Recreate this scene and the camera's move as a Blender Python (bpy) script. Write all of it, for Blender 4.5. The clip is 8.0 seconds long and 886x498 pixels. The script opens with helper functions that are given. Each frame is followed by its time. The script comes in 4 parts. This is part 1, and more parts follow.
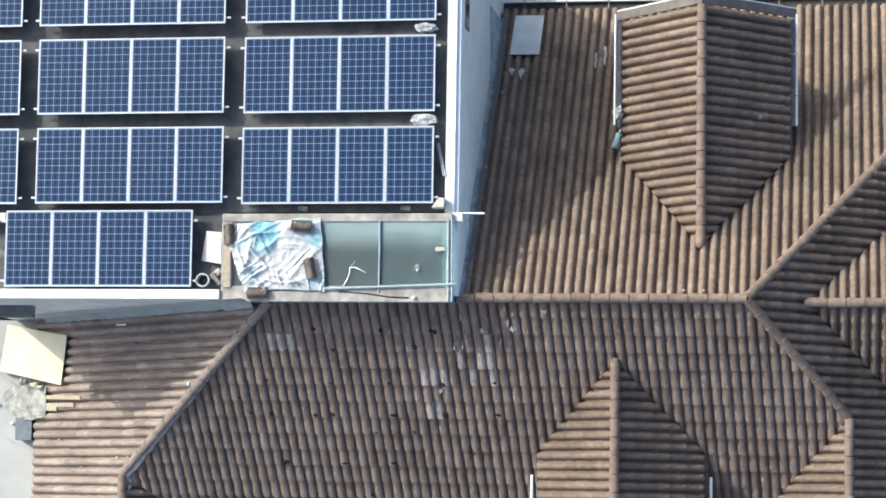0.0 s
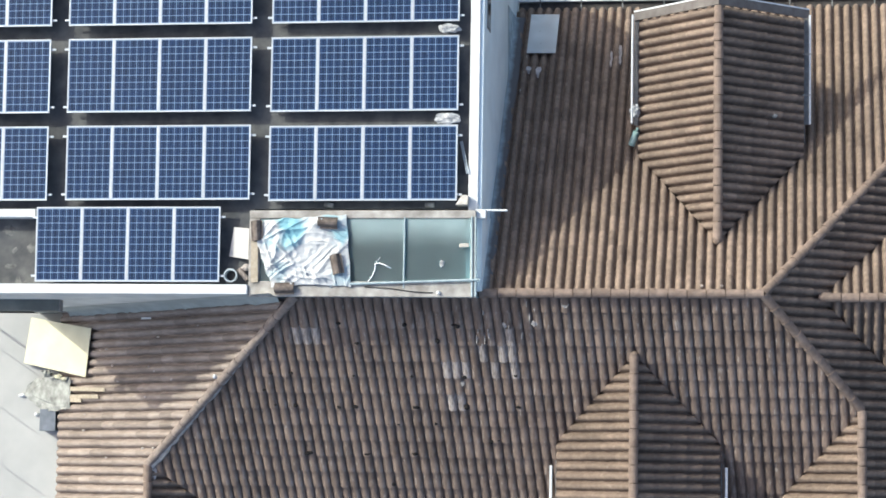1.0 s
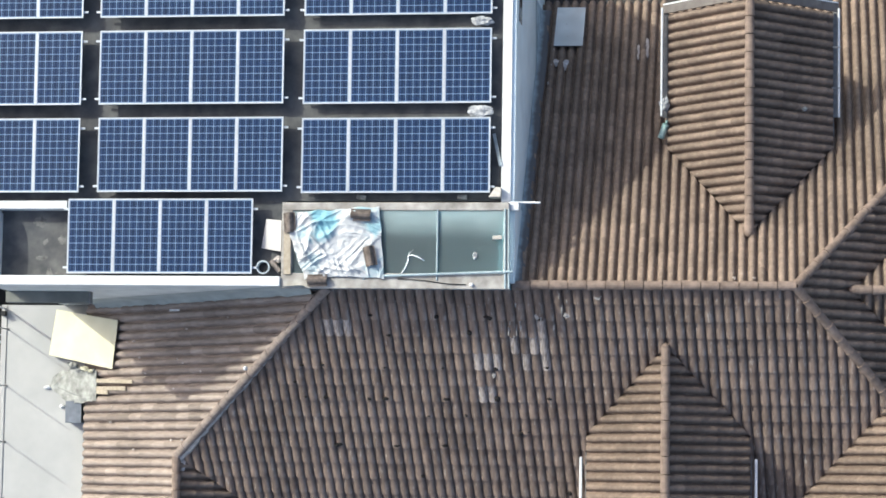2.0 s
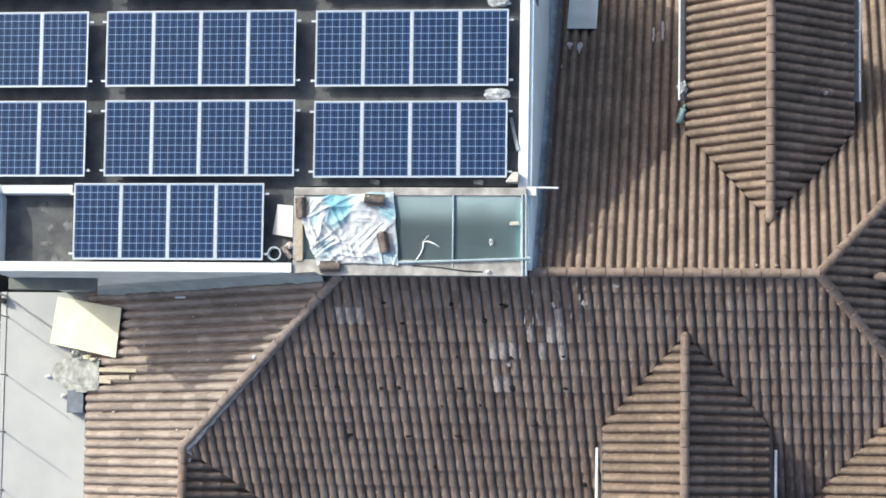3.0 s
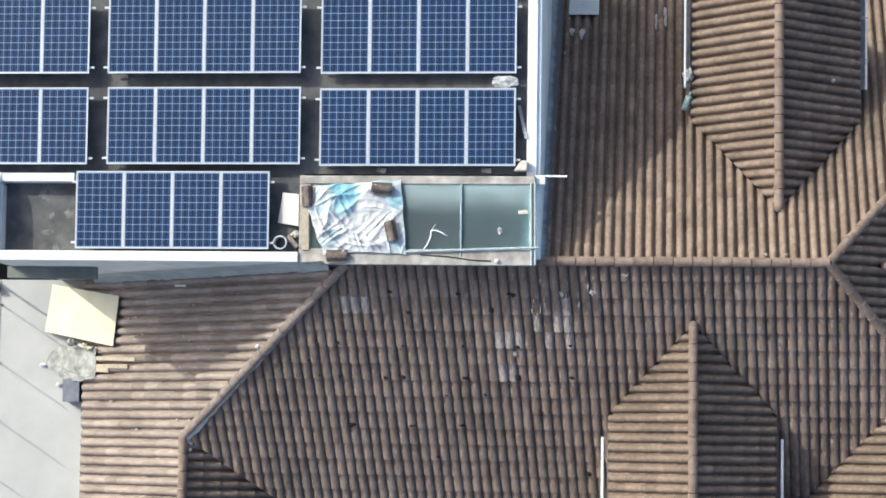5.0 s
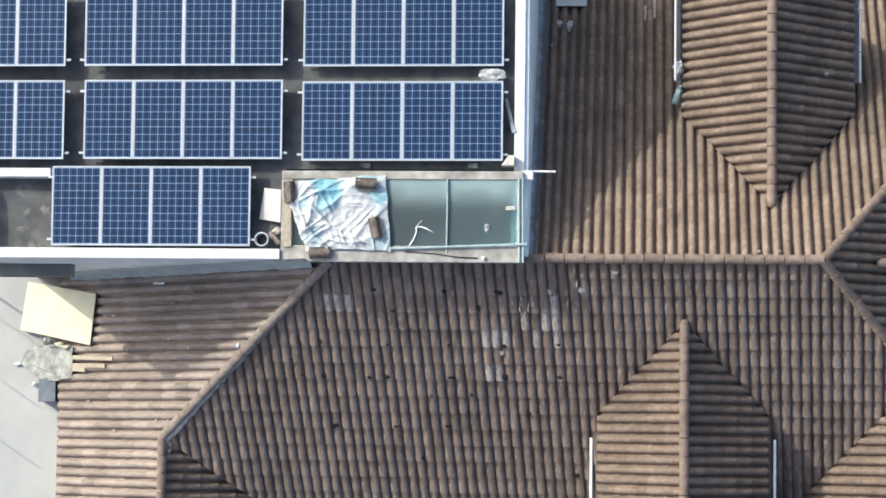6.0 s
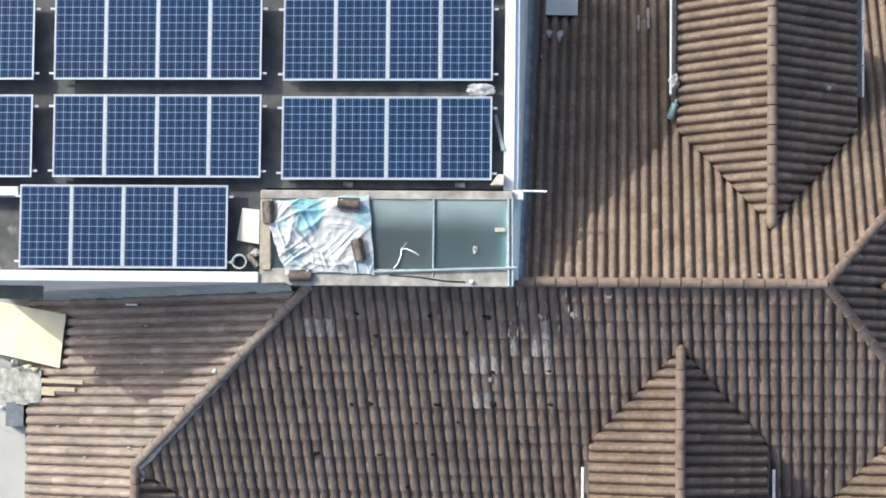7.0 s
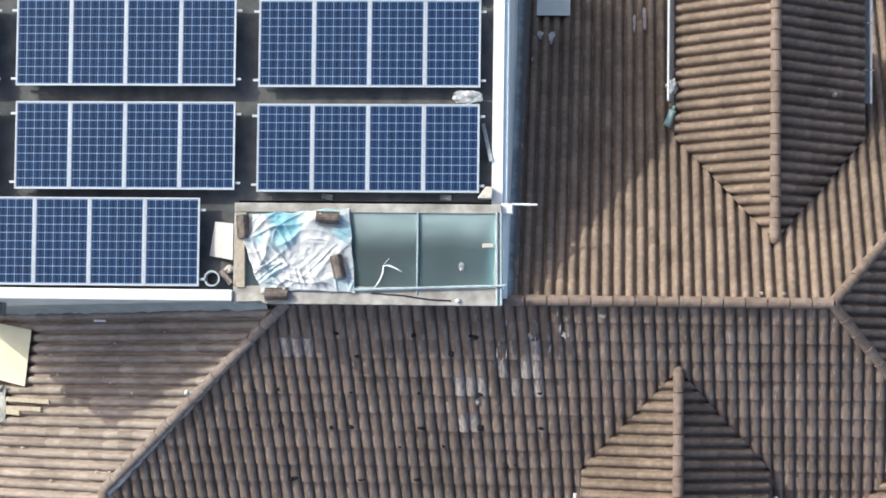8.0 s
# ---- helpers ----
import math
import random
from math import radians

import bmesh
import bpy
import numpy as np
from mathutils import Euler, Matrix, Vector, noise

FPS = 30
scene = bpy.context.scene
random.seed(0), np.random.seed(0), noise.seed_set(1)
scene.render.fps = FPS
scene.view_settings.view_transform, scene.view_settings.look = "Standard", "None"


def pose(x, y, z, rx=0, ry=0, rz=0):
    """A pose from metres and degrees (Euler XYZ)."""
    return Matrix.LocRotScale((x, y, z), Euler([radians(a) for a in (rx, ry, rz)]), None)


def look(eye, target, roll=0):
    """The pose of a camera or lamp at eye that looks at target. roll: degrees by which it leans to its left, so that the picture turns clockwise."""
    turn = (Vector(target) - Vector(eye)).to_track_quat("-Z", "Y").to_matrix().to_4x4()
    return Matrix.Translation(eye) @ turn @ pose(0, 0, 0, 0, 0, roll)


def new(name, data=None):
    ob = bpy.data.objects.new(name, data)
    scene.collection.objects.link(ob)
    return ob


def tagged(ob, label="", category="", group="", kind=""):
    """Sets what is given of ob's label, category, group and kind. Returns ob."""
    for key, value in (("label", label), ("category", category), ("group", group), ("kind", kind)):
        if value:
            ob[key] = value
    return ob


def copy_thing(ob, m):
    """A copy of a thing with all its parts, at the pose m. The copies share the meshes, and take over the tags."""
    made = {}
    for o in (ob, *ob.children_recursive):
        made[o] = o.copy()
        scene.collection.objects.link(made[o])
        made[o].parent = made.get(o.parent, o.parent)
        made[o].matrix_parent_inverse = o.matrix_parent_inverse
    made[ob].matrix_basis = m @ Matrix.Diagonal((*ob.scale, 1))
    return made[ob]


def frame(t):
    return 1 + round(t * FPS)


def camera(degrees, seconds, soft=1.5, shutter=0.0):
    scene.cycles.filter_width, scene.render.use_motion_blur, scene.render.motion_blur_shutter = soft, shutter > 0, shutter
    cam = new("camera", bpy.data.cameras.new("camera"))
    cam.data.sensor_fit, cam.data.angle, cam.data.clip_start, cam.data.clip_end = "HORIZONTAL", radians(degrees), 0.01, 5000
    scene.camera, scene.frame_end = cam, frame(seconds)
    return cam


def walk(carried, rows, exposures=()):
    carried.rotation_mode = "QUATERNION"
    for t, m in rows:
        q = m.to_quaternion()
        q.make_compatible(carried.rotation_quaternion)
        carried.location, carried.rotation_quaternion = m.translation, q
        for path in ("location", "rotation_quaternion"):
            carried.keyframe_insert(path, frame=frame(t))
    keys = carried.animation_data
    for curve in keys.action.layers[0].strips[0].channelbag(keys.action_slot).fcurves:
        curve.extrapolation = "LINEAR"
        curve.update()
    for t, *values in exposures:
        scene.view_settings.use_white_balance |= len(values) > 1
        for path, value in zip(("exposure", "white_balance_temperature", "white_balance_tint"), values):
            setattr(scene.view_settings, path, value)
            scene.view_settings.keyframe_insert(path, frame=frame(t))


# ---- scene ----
cam = camera(20.67, 8.0, soft=1.7)
walk(cam, [
    (0.0, pose(7.923, -5.199, 59.037, 6.142, 9.079, 0.973)),
    (0.5, pose(7.532, -4.975, 59.697, 5.771, 8.758, 0.913)),
    (1.0, pose(6.879, -4.997, 60.352, 5.659, 8.241, 0.910)),
    (1.5, pose(6.180, -5.085, 60.820, 5.613, 7.893, 0.907)),
    (3.0, pose(4.386, -5.071, 59.679, 5.291, 6.670, 0.898)),
    (3.5, pose(3.667, -5.076, 59.374, 5.184, 6.257, 0.915)),
    (4.0, pose(3.244, -5.050, 59.400, 5.083, 5.867, 0.871)),
    (4.5, pose(3.025, -4.847, 59.569, 4.838, 5.481, 0.821)),
    (6.0, pose(2.564, -4.576, 58.325, 4.484, 4.575, 0.709)),
    (6.5, pose(2.347, -4.172, 57.309, 4.330, 4.252, 0.689)),
    (7.0, pose(2.115, -3.636, 56.317, 4.058, 3.905, 0.709)),
    (7.5, pose(1.929, -3.272, 55.201, 3.930, 3.605, 0.713)),
    (8.0, pose(2.074, -2.742, 53.844, 3.511, 3.717, 0.756)),
], exposures=[(0.0, 0.72, 5960, 5), (4.0, 0.67, 6010, 6), (8.0, 0.62, 6030, 6)])

# ---- light: low winter sun from the upper left, clear sky ----
SUN_EL, SUN_X, SUN_Y = radians(37.2), -0.838, 0.545
sun_dir = Vector((SUN_X * math.cos(SUN_EL), SUN_Y * math.cos(SUN_EL), math.sin(SUN_EL))).normalized()
world = bpy.data.worlds.new("sky")
scene.world = world
world.use_nodes = True
sky = world.node_tree.nodes.new("ShaderNodeTexSky")
sky.sky_type, sky.sun_disc = "NISHITA", False
sky.sun_elevation, sky.sun_rotation = SUN_EL, math.atan2(SUN_X, SUN_Y)
sky.air_density, sky.dust_density, sky.ozone_density = 0.9, 5.0, 0.8
background = world.node_tree.nodes["Background"]
background.inputs["Strength"].default_value = 0.146
world.node_tree.links.new(sky.outputs["Color"], background.inputs["Color"])
sun = new("sun", bpy.data.lights.new("sun", "SUN"))
sun.data.energy, sun.data.angle, sun.data.color = 2.32, radians(0.55), (0.985, 0.955, 0.80)
sun.matrix_basis = look(sun_dir * 60, (0, 0, 0))


# ---- materials ----
def shade(name, low, high, rough=0.8, metal=0.0, scale=6.0, bump=0.15, fine=60.0, stain=0.25, stain_scale=0.8, vary="", spread=0.0, specular=0.3, speck=None, run=(1, 1, 1)):
    """A surface of two tones mixed by noise, with broad stains, fine relief and, for pieces, a tone of their own; run stretches grain and specks along one way."""
    m = bpy.data.materials.new(name)
    m.use_nodes = True
    nt = m.node_tree
    N, L = nt.nodes, nt.links.new
    bsdf = N["Principled BSDF"]
    bsdf.inputs["Roughness"].default_value, bsdf.inputs["Metallic"].default_value = rough, metal
    bsdf.inputs["Specular IOR Level"].default_value = specular
    place = N.new("ShaderNodeNewGeometry")
    along = N.new("ShaderNodeVectorMath")
    along.operation = "MULTIPLY"
    along.inputs[1].default_value = run
    L(place.outputs["Position"], along.inputs[0])
    grain, broad, tiny = (N.new("ShaderNodeTexNoise") for _ in range(3))
    for node, s, detail in ((grain, scale, 6), (broad, stain_scale, 4), (tiny, fine, 4)):
        node.inputs["Scale"].default_value, node.inputs["Detail"].default_value = s, detail
        L(along.outputs[0] if node is grain else place.outputs["Position"], node.inputs["Vector"])
    ramp = N.new("ShaderNodeValToRGB")
    ramp.color_ramp.elements[0].position, ramp.color_ramp.elements[1].position = 0.35, 0.68
    ramp.color_ramp.elements[0].color, ramp.color_ramp.elements[1].color = (*low, 1), (*high, 1)
    L(grain.outputs["Fac"], ramp.inputs["Fac"])
    dirt = N.new("ShaderNodeMapRange")
    dirt.inputs["From Min"].default_value, dirt.inputs["From Max"].default_value = 0.42, 0.7
    dirt.inputs["To Min"].default_value, dirt.inputs["To Max"].default_value = 1.0, 1.0 - stain
    L(broad.outputs["Fac"], dirt.inputs["Value"])
    tone = dirt.outputs["Result"]
    if vary:
        own = N.new("ShaderNodeObjectInfo").outputs["Random"] if vary == "object" else place.outputs["Random Per Island"]
        step = N.new("ShaderNodeMapRange")
        step.inputs["To Min"].default_value, step.inputs["To Max"].default_value = 1 - spread, 1 + spread
        L(own, step.inputs["Value"])
        times = N.new("ShaderNodeMath")
        times.operation = "MULTIPLY"
        L(tone, times.inputs[0]), L(step.outputs["Result"], times.inputs[1])
        tone = times.outputs[0]
    tint = N.new("ShaderNodeVectorMath")
    tint.operation = "SCALE"
    L(ramp.outputs["Color"], tint.inputs[0]), L(tone, tint.inputs["Scale"])
    colour = tint.outputs[0]
    if speck:
        dots = N.new("ShaderNodeTexNoise")
        dots.inputs["Scale"].default_value, dots.inputs["Detail"].default_value, dots.inputs["Roughness"].default_value = speck[1], 5, 0.7
        L(along.outputs[0], dots.inputs["Vector"])
        gate = N.new("ShaderNodeMapRange")
        gate.inputs["From Min"].default_value, gate.inputs["From Max"].default_value, gate.inputs["To Max"].default_value = speck[2], speck[2] + 0.09, speck[3]
        L(dots.outputs["Fac"], gate.inputs["Value"])
        blend = N.new("ShaderNodeMix")
        blend.data_type = "RGBA"
        blend.inputs["B"].default_value = (*speck[0], 1)
        L(gate.outputs["Result"], blend.inputs["Factor"]), L(colour, blend.inputs["A"])
        colour = blend.outputs["Result"]
    L(colour, bsdf.inputs["Base Color"])
    relief = N.new("ShaderNodeBump")
    relief.inputs["Strength"].default_value, relief.inputs["Distance"].default_value = bump, 0.02
    L(tiny.outputs["Fac"], relief.inputs["Height"]), L(relief.outputs["Normal"], bsdf.inputs["Normal"])
    return m


TILE_LOW, TILE_HIGH = (0.186, 0.138, 0.106), (0.258, 0.194, 0.150)
TILE = dict(rough=0.82, scale=9, stain=0.28, stain_scale=0.8, bump=0.15, fine=45, spread=0.17, speck=((0.40, 0.37, 0.34), 9.0, 0.63, 0.35))
tile_mat = shade("fired_tile", TILE_LOW, TILE_HIGH, vary="object", **TILE)
field_mat = shade("fired_tile_field", TILE_LOW, TILE_HIGH, vary="island", **TILE)
# Paler copy of the tile tone: the west slope's stronger light put into colour.
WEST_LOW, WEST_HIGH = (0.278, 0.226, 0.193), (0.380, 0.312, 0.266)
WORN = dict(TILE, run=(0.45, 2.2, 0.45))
lit_tile_mat = shade("lit_slope_tile", WEST_LOW, WEST_HIGH, vary="object", **WORN)
lit_field_mat = shade("lit_slope_tile_field", WEST_LOW, WEST_HIGH, vary="island", **WORN)
# Darker copy of the same tile: the south slope's dimness put into colour.
DIM_LOW, DIM_HIGH = (0.172, 0.125, 0.099), (0.246, 0.183, 0.148)
DIM = dict(TILE, run=(2.4, 0.42, 0.42), speck=((0.46, 0.425, 0.395), 8.0, 0.585, 0.5))
dim_tile_mat = shade("dim_slope_tile", DIM_LOW, DIM_HIGH, vary="object", **DIM)
dim_field_mat = shade("dim_slope_tile_field", DIM_LOW, DIM_HIGH, vary="island", **DIM)


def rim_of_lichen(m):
    """Painted highlight: a pale tone along the open flank of each tile, broken up by noise."""
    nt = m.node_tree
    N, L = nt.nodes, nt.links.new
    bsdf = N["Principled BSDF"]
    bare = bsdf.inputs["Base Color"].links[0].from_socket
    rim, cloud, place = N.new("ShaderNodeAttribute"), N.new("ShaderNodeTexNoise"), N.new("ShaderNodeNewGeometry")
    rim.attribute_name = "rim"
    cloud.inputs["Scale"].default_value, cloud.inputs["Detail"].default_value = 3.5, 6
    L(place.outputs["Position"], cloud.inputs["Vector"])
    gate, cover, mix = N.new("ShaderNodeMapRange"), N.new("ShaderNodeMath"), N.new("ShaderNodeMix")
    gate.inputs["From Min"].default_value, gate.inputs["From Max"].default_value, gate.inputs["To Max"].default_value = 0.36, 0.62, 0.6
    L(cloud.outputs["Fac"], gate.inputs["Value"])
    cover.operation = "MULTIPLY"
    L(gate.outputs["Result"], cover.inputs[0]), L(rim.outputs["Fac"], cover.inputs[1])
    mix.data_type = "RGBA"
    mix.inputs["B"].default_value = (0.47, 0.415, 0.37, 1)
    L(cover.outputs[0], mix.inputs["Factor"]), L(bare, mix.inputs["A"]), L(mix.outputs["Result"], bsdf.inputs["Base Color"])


rim_of_lichen(dim_tile_mat)
rim_of_lichen(dim_field_mat)
cap_mat = shade("ridge_tile", (0.185, 0.137, 0.109), (0.265, 0.200, 0.162), rough=0.8, scale=8, stain=0.2, vary="object", spread=0.1)
pale_cap_mat = shade("pale_ridge_tile", (0.215, 0.17, 0.145), (0.32, 0.262, 0.228), rough=0.85, scale=8, stain=0.2, vary="object", spread=0.1)
pale_tile_mat = shade("replacement_tile", (0.225, 0.182, 0.158), (0.52, 0.45, 0.405), rough=0.85, scale=20, run=(2.0, 0.3, 0.3), vary="object", spread=0.12)
old_tile_mat = shade("old_loose_tile", (0.105, 0.085, 0.074), (0.20, 0.165, 0.145), rough=0.85, scale=9, stain=0.3, stain_scale=5)
under_mat = shade("roof_board", (0.03, 0.026, 0.023), (0.05, 0.044, 0.04), rough=0.95)
white_wall = shade("white_render", (0.66, 0.67, 0.67), (0.75, 0.755, 0.75), rough=0.9, scale=3, stain=0.1)
blue_wall = shade("pale_blue_render", (0.80, 0.90, 0.93), (0.85, 0.94, 0.96), rough=0.9, scale=2, stain=0.1, stain_scale=1.2)
# Brighter, warmer white: makes up in colour for blue shade on this wall.
south_wall = shade("warm_white_render", (0.72, 0.735, 0.70), (0.80, 0.81, 0.775), rough=0.9, scale=2.5, stain=0.18, stain_scale=1.4)
band_mat = shade("blue_grey_sealing", (0.36, 0.455, 0.505), (0.45, 0.55, 0.60), rough=0.85, scale=5, stain=0.3, stain_scale=2.0, bump=0.08)
deck_mat = shade("bitumen_felt", (0.088, 0.090, 0.096), (0.156, 0.155, 0.153), rough=0.92, scale=3, stain=0.25, stain_scale=1.1, bump=0.3)
terrace_mat = shade("pale_membrane", (0.415, 0.412, 0.40), (0.475, 0.468, 0.452), rough=0.75, scale=1.2, stain=0.08, stain_scale=0.5)
alu_mat = shade("anodised_aluminium", (0.54, 0.57, 0.60), (0.62, 0.645, 0.675), rough=0.42, metal=0.55, scale=20, stain=0.05, bump=0.02)
backsheet_mat = shade("white_backsheet", (0.19, 0.27, 0.41), (0.23, 0.32, 0.46), rough=0.5, scale=10, stain=0.03, bump=0.0)
cell_mat = shade("blue_silicon", (0.003, 0.0155, 0.053), (0.0045, 0.023, 0.076), rough=0.28, scale=14, stain=0.12, stain_scale=2.0, bump=0.0, vary="object", spread=0.13, specular=0.35)
busbar_mat = shade("silver_busbar", (0.10, 0.155, 0.26), (0.125, 0.19, 0.30), rough=0.4, metal=0.3, scale=20, bump=0.0)
gutter_white = shade("white_gutter_paint", (0.70, 0.71, 0.72), (0.80, 0.80, 0.80), rough=0.5, scale=9, stain=0.12, stain_scale=3)
trough_mat = shade("dark_zinc", (0.055, 0.048, 0.045), (0.095, 0.085, 0.08), rough=0.7, metal=0.1, scale=6, stain=0.25, stain_scale=3)
channel_mat = shade("brown_zinc", (0.14, 0.122, 0.112), (0.21, 0.188, 0.175), rough=0.6, metal=0.1, scale=6, stain=0.25, stain_scale=3)
fascia_mat = shade("grey_zinc", (0.19, 0.19, 0.19), (0.28, 0.28, 0.28), rough=0.6, metal=0.2, scale=6, stain=0.2)
sheet_mat = shade("galvanised_sheet", (0.42, 0.47, 0.50), (0.52, 0.57, 0.60), rough=0.55, metal=0.3, scale=5, stain=0.3, stain_scale=3)
spotted_sheet_mat = shade("spotted_sheet", (0.54, 0.58, 0.59), (0.68, 0.71, 0.72), rough=0.6, metal=0.25, scale=4, stain=0.3, stain_scale=2, speck=((0.10, 0.10, 0.10), 5.5, 0.66, 0.8))
border_mat = shade("weathered_flashing", (0.31, 0.285, 0.255), (0.49, 0.465, 0.435), rough=0.75, scale=4, stain=0.45, stain_scale=2.2)
rail_mat = shade("pale_painted_pipe", (0.30, 0.38, 0.41), (0.40, 0.47, 0.50), rough=0.45, scale=9, stain=0.2)
cream_mat = shade("cream_board", (0.60, 0.56, 0.40), (0.66, 0.62, 0.46), rough=0.7, scale=2, stain=0.06)
board_mat = shade("off_white_board", (0.56, 0.525, 0.49), (0.64, 0.605, 0.57), rough=0.8, scale=4, stain=0.12, stain_scale=2)
slab_mat = shade("crumbling_concrete", (0.28, 0.28, 0.26), (0.44, 0.44, 0.41), rough=0.95, scale=7, stain=0.45, stain_scale=4, bump=0.6)
wood_mat = shade("bare_timber", (0.38, 0.32, 0.24), (0.48, 0.41, 0.32), rough=0.8, scale=14, stain=0.2)
grey_box_mat = shade("grey_metal_box", (0.17, 0.19, 0.22), (0.24, 0.26, 0.30), rough=0.5, metal=0.2, scale=5)
beam_mat = shade("grey_green_paint", (0.155, 0.16, 0.145), (0.20, 0.205, 0.185), rough=0.85, scale=3, stain=0.3)
dark_mat = shade("black_plastic", (0.015, 0.015, 0.016), (0.03, 0.03, 0.032), rough=0.5)
plastic_mat = shade("crumpled_film", (0.27, 0.28, 0.29), (0.56, 0.56, 0.56), rough=0.4, scale=12, stain=0.3, stain_scale=9)
teal_mat = shade("teal_plastic", (0.17, 0.29, 0.27), (0.42, 0.54, 0.51), rough=0.4, scale=14)
# The shaft's dimness under the glass is put into this dark tone.
shaft_mat = shade("dim_shaft_tone", (0.165, 0.275, 0.325), (0.245, 0.365, 0.415), rough=0.9, scale=3)
bounce_ground = shade("pale_bounce_tone", (0.24, 0.23, 0.21), (0.34, 0.32, 0.29), rough=0.95, scale=0.6, stain=0.3, stain_scale=0.05)
ground_mat = shade("shaded_ground_tone", (0.040, 0.040, 0.042), (0.065, 0.065, 0.064), rough=0.9, scale=3, stain=0.3, stain_scale=0.3)
house_wall_mat = shade("beige_render", (0.50, 0.46, 0.40), (0.58, 0.54, 0.48), rough=0.9, scale=2)
mortar_mat = shade("grey_mortar", (0.32, 0.30, 0.28), (0.46, 0.43, 0.41), rough=0.95, scale=8, stain=0.3, stain_scale=3)
mortar_pale_mat = shade("pale_mortar", (0.62, 0.55, 0.51), (0.84, 0.78, 0.74), rough=0.95, scale=14, stain=0.3, stain_scale=6)
pale_chip_mat = shade("broken_tile_edge", (0.48, 0.42, 0.38), (0.64, 0.58, 0.54), rough=0.9, scale=20)
old_mortar_mat = shade("greenish_mortar", (0.40, 0.425, 0.40), (0.52, 0.55, 0.52), rough=0.95, scale=4, stain=0.2, stain_scale=2, bump=0.08)
window_glass_mat = shade("dark_window_glass", (0.03, 0.045, 0.05), (0.045, 0.06, 0.065), rough=0.15, scale=3, bump=0.0, specular=0.5)
dust_mat = shade("spilt_mortar_dust", (0.13, 0.13, 0.13), (0.23, 0.225, 0.215), rough=0.95, scale=9, stain=0.4, stain_scale=5)
pale_wood_mat = shade("bleached_timber", (0.50, 0.46, 0.40), (0.62, 0.58, 0.52), rough=0.85, scale=14, stain=0.2)
gap_spot_mat = shade("dark_gap_tone", (0.016, 0.014, 0.013), (0.034, 0.029, 0.026), rough=0.95, scale=20)


def wash(m, near, far, dirt):
    """A second tone that takes over away from the wall foot, with a ragged limit."""
    nt = m.node_tree
    N, L = nt.nodes, nt.links.new
    bsdf = N["Principled BSDF"]
    clean = bsdf.inputs["Base Color"].links[0].from_socket
    place, axes, cloud = N.new("ShaderNodeNewGeometry"), N.new("ShaderNodeSeparateXYZ"), N.new("ShaderNodeTexNoise")
    cloud.inputs["Scale"].default_value, cloud.inputs["Detail"].default_value = 4.0, 6
    L(place.outputs["Position"], axes.inputs[0]), L(place.outputs["Position"], cloud.inputs["Vector"])
    reach, cover, mix = N.new("ShaderNodeMath"), N.new("ShaderNodeMapRange"), N.new("ShaderNodeMix")
    reach.operation = "MULTIPLY_ADD"
    reach.inputs[1].default_value = 0.16
    L(cloud.outputs["Fac"], reach.inputs[0]), L(axes.outputs["X"], reach.inputs[2])
    cover.inputs["From Min"].default_value, cover.inputs["From Max"].default_value = near + 0.08, far + 0.08
    L(reach.outputs[0], cover.inputs["Value"])
    mix.data_type = "RGBA"
    mix.inputs["B"].default_value = (*dirt, 1)
    L(cover.outputs["Result"], mix.inputs["Factor"]), L(clean, mix.inputs["A"]), L(mix.outputs["Result"], bsdf.inputs["Base Color"])


wash(band_mat, 0.34, 0.47, (0.125, 0.125, 0.13))


def tarp_material():
    """White woven film with worn cyan patches and grey grime."""
    m = shade("blue_and_white_tarpaulin", (0.46, 0.47, 0.48), (0.61, 0.615, 0.62), rough=0.5, scale=7, stain=0.22, stain_scale=3.5, bump=0.1)
    nt = m.node_tree
    N, L = nt.nodes, nt.links.new
    bsdf = N["Principled BSDF"]
    white = bsdf.inputs["Base Color"].links[0].from_socket
    place, warp = N.new("ShaderNodeNewGeometry"), N.new("ShaderNodeTexNoise")
    warp.inputs["Scale"].default_value, warp.inputs["Detail"].default_value = 3.2, 6
    L(place.outputs["Position"], warp.inputs["Vector"])
    bent = N.new("ShaderNodeVectorMath")
    bent.operation = "MULTIPLY_ADD"
    bent.inputs[1].default_value = (0.75, 0.75, 0.0)
    L(warp.outputs["Color"], bent.inputs[0]), L(place.outputs["Position"], bent.inputs[2])
    total = None
    for x, y, reach, amount in ((-3.62, 0.28, 0.40, 0.95), (-3.70, 0.02, 0.28, 0.8), (-2.58, 0.22, 0.30, 0.75), (-2.85, 0.56, 0.26, 0.6), (-4.12, -0.02, 0.22, 0.5), (-3.90, -0.68, 0.26, 0.35), (-2.55, -0.75, 0.28, 0.4)):
        far, fade = N.new("ShaderNodeVectorMath"), N.new("ShaderNodeMapRange")
        far.operation = "DISTANCE"
        far.inputs[1].default_value = (x + 0.375, y + 0.375, SKY_TOP)
        fade.inputs["From Min"].default_value, fade.inputs["From Max"].default_value, fade.inputs["To Min"].default_value, fade.inputs["To Max"].default_value = reach * 0.45, reach, amount, 0.0
        L(bent.outputs[0], far.inputs[0]), L(far.outputs["Value"], fade.inputs["Value"])
        if total is None:
            total = fade.outputs["Result"]
        else:
            most = N.new("ShaderNodeMath")
            most.operation = "MAXIMUM"
            L(total, most.inputs[0]), L(fade.outputs["Result"], most.inputs[1])
            total = most.outputs[0]
    mix = N.new("ShaderNodeMix")
    mix.data_type = "RGBA"
    mix.inputs["B"].default_value = (0.19, 0.40, 0.47, 1)
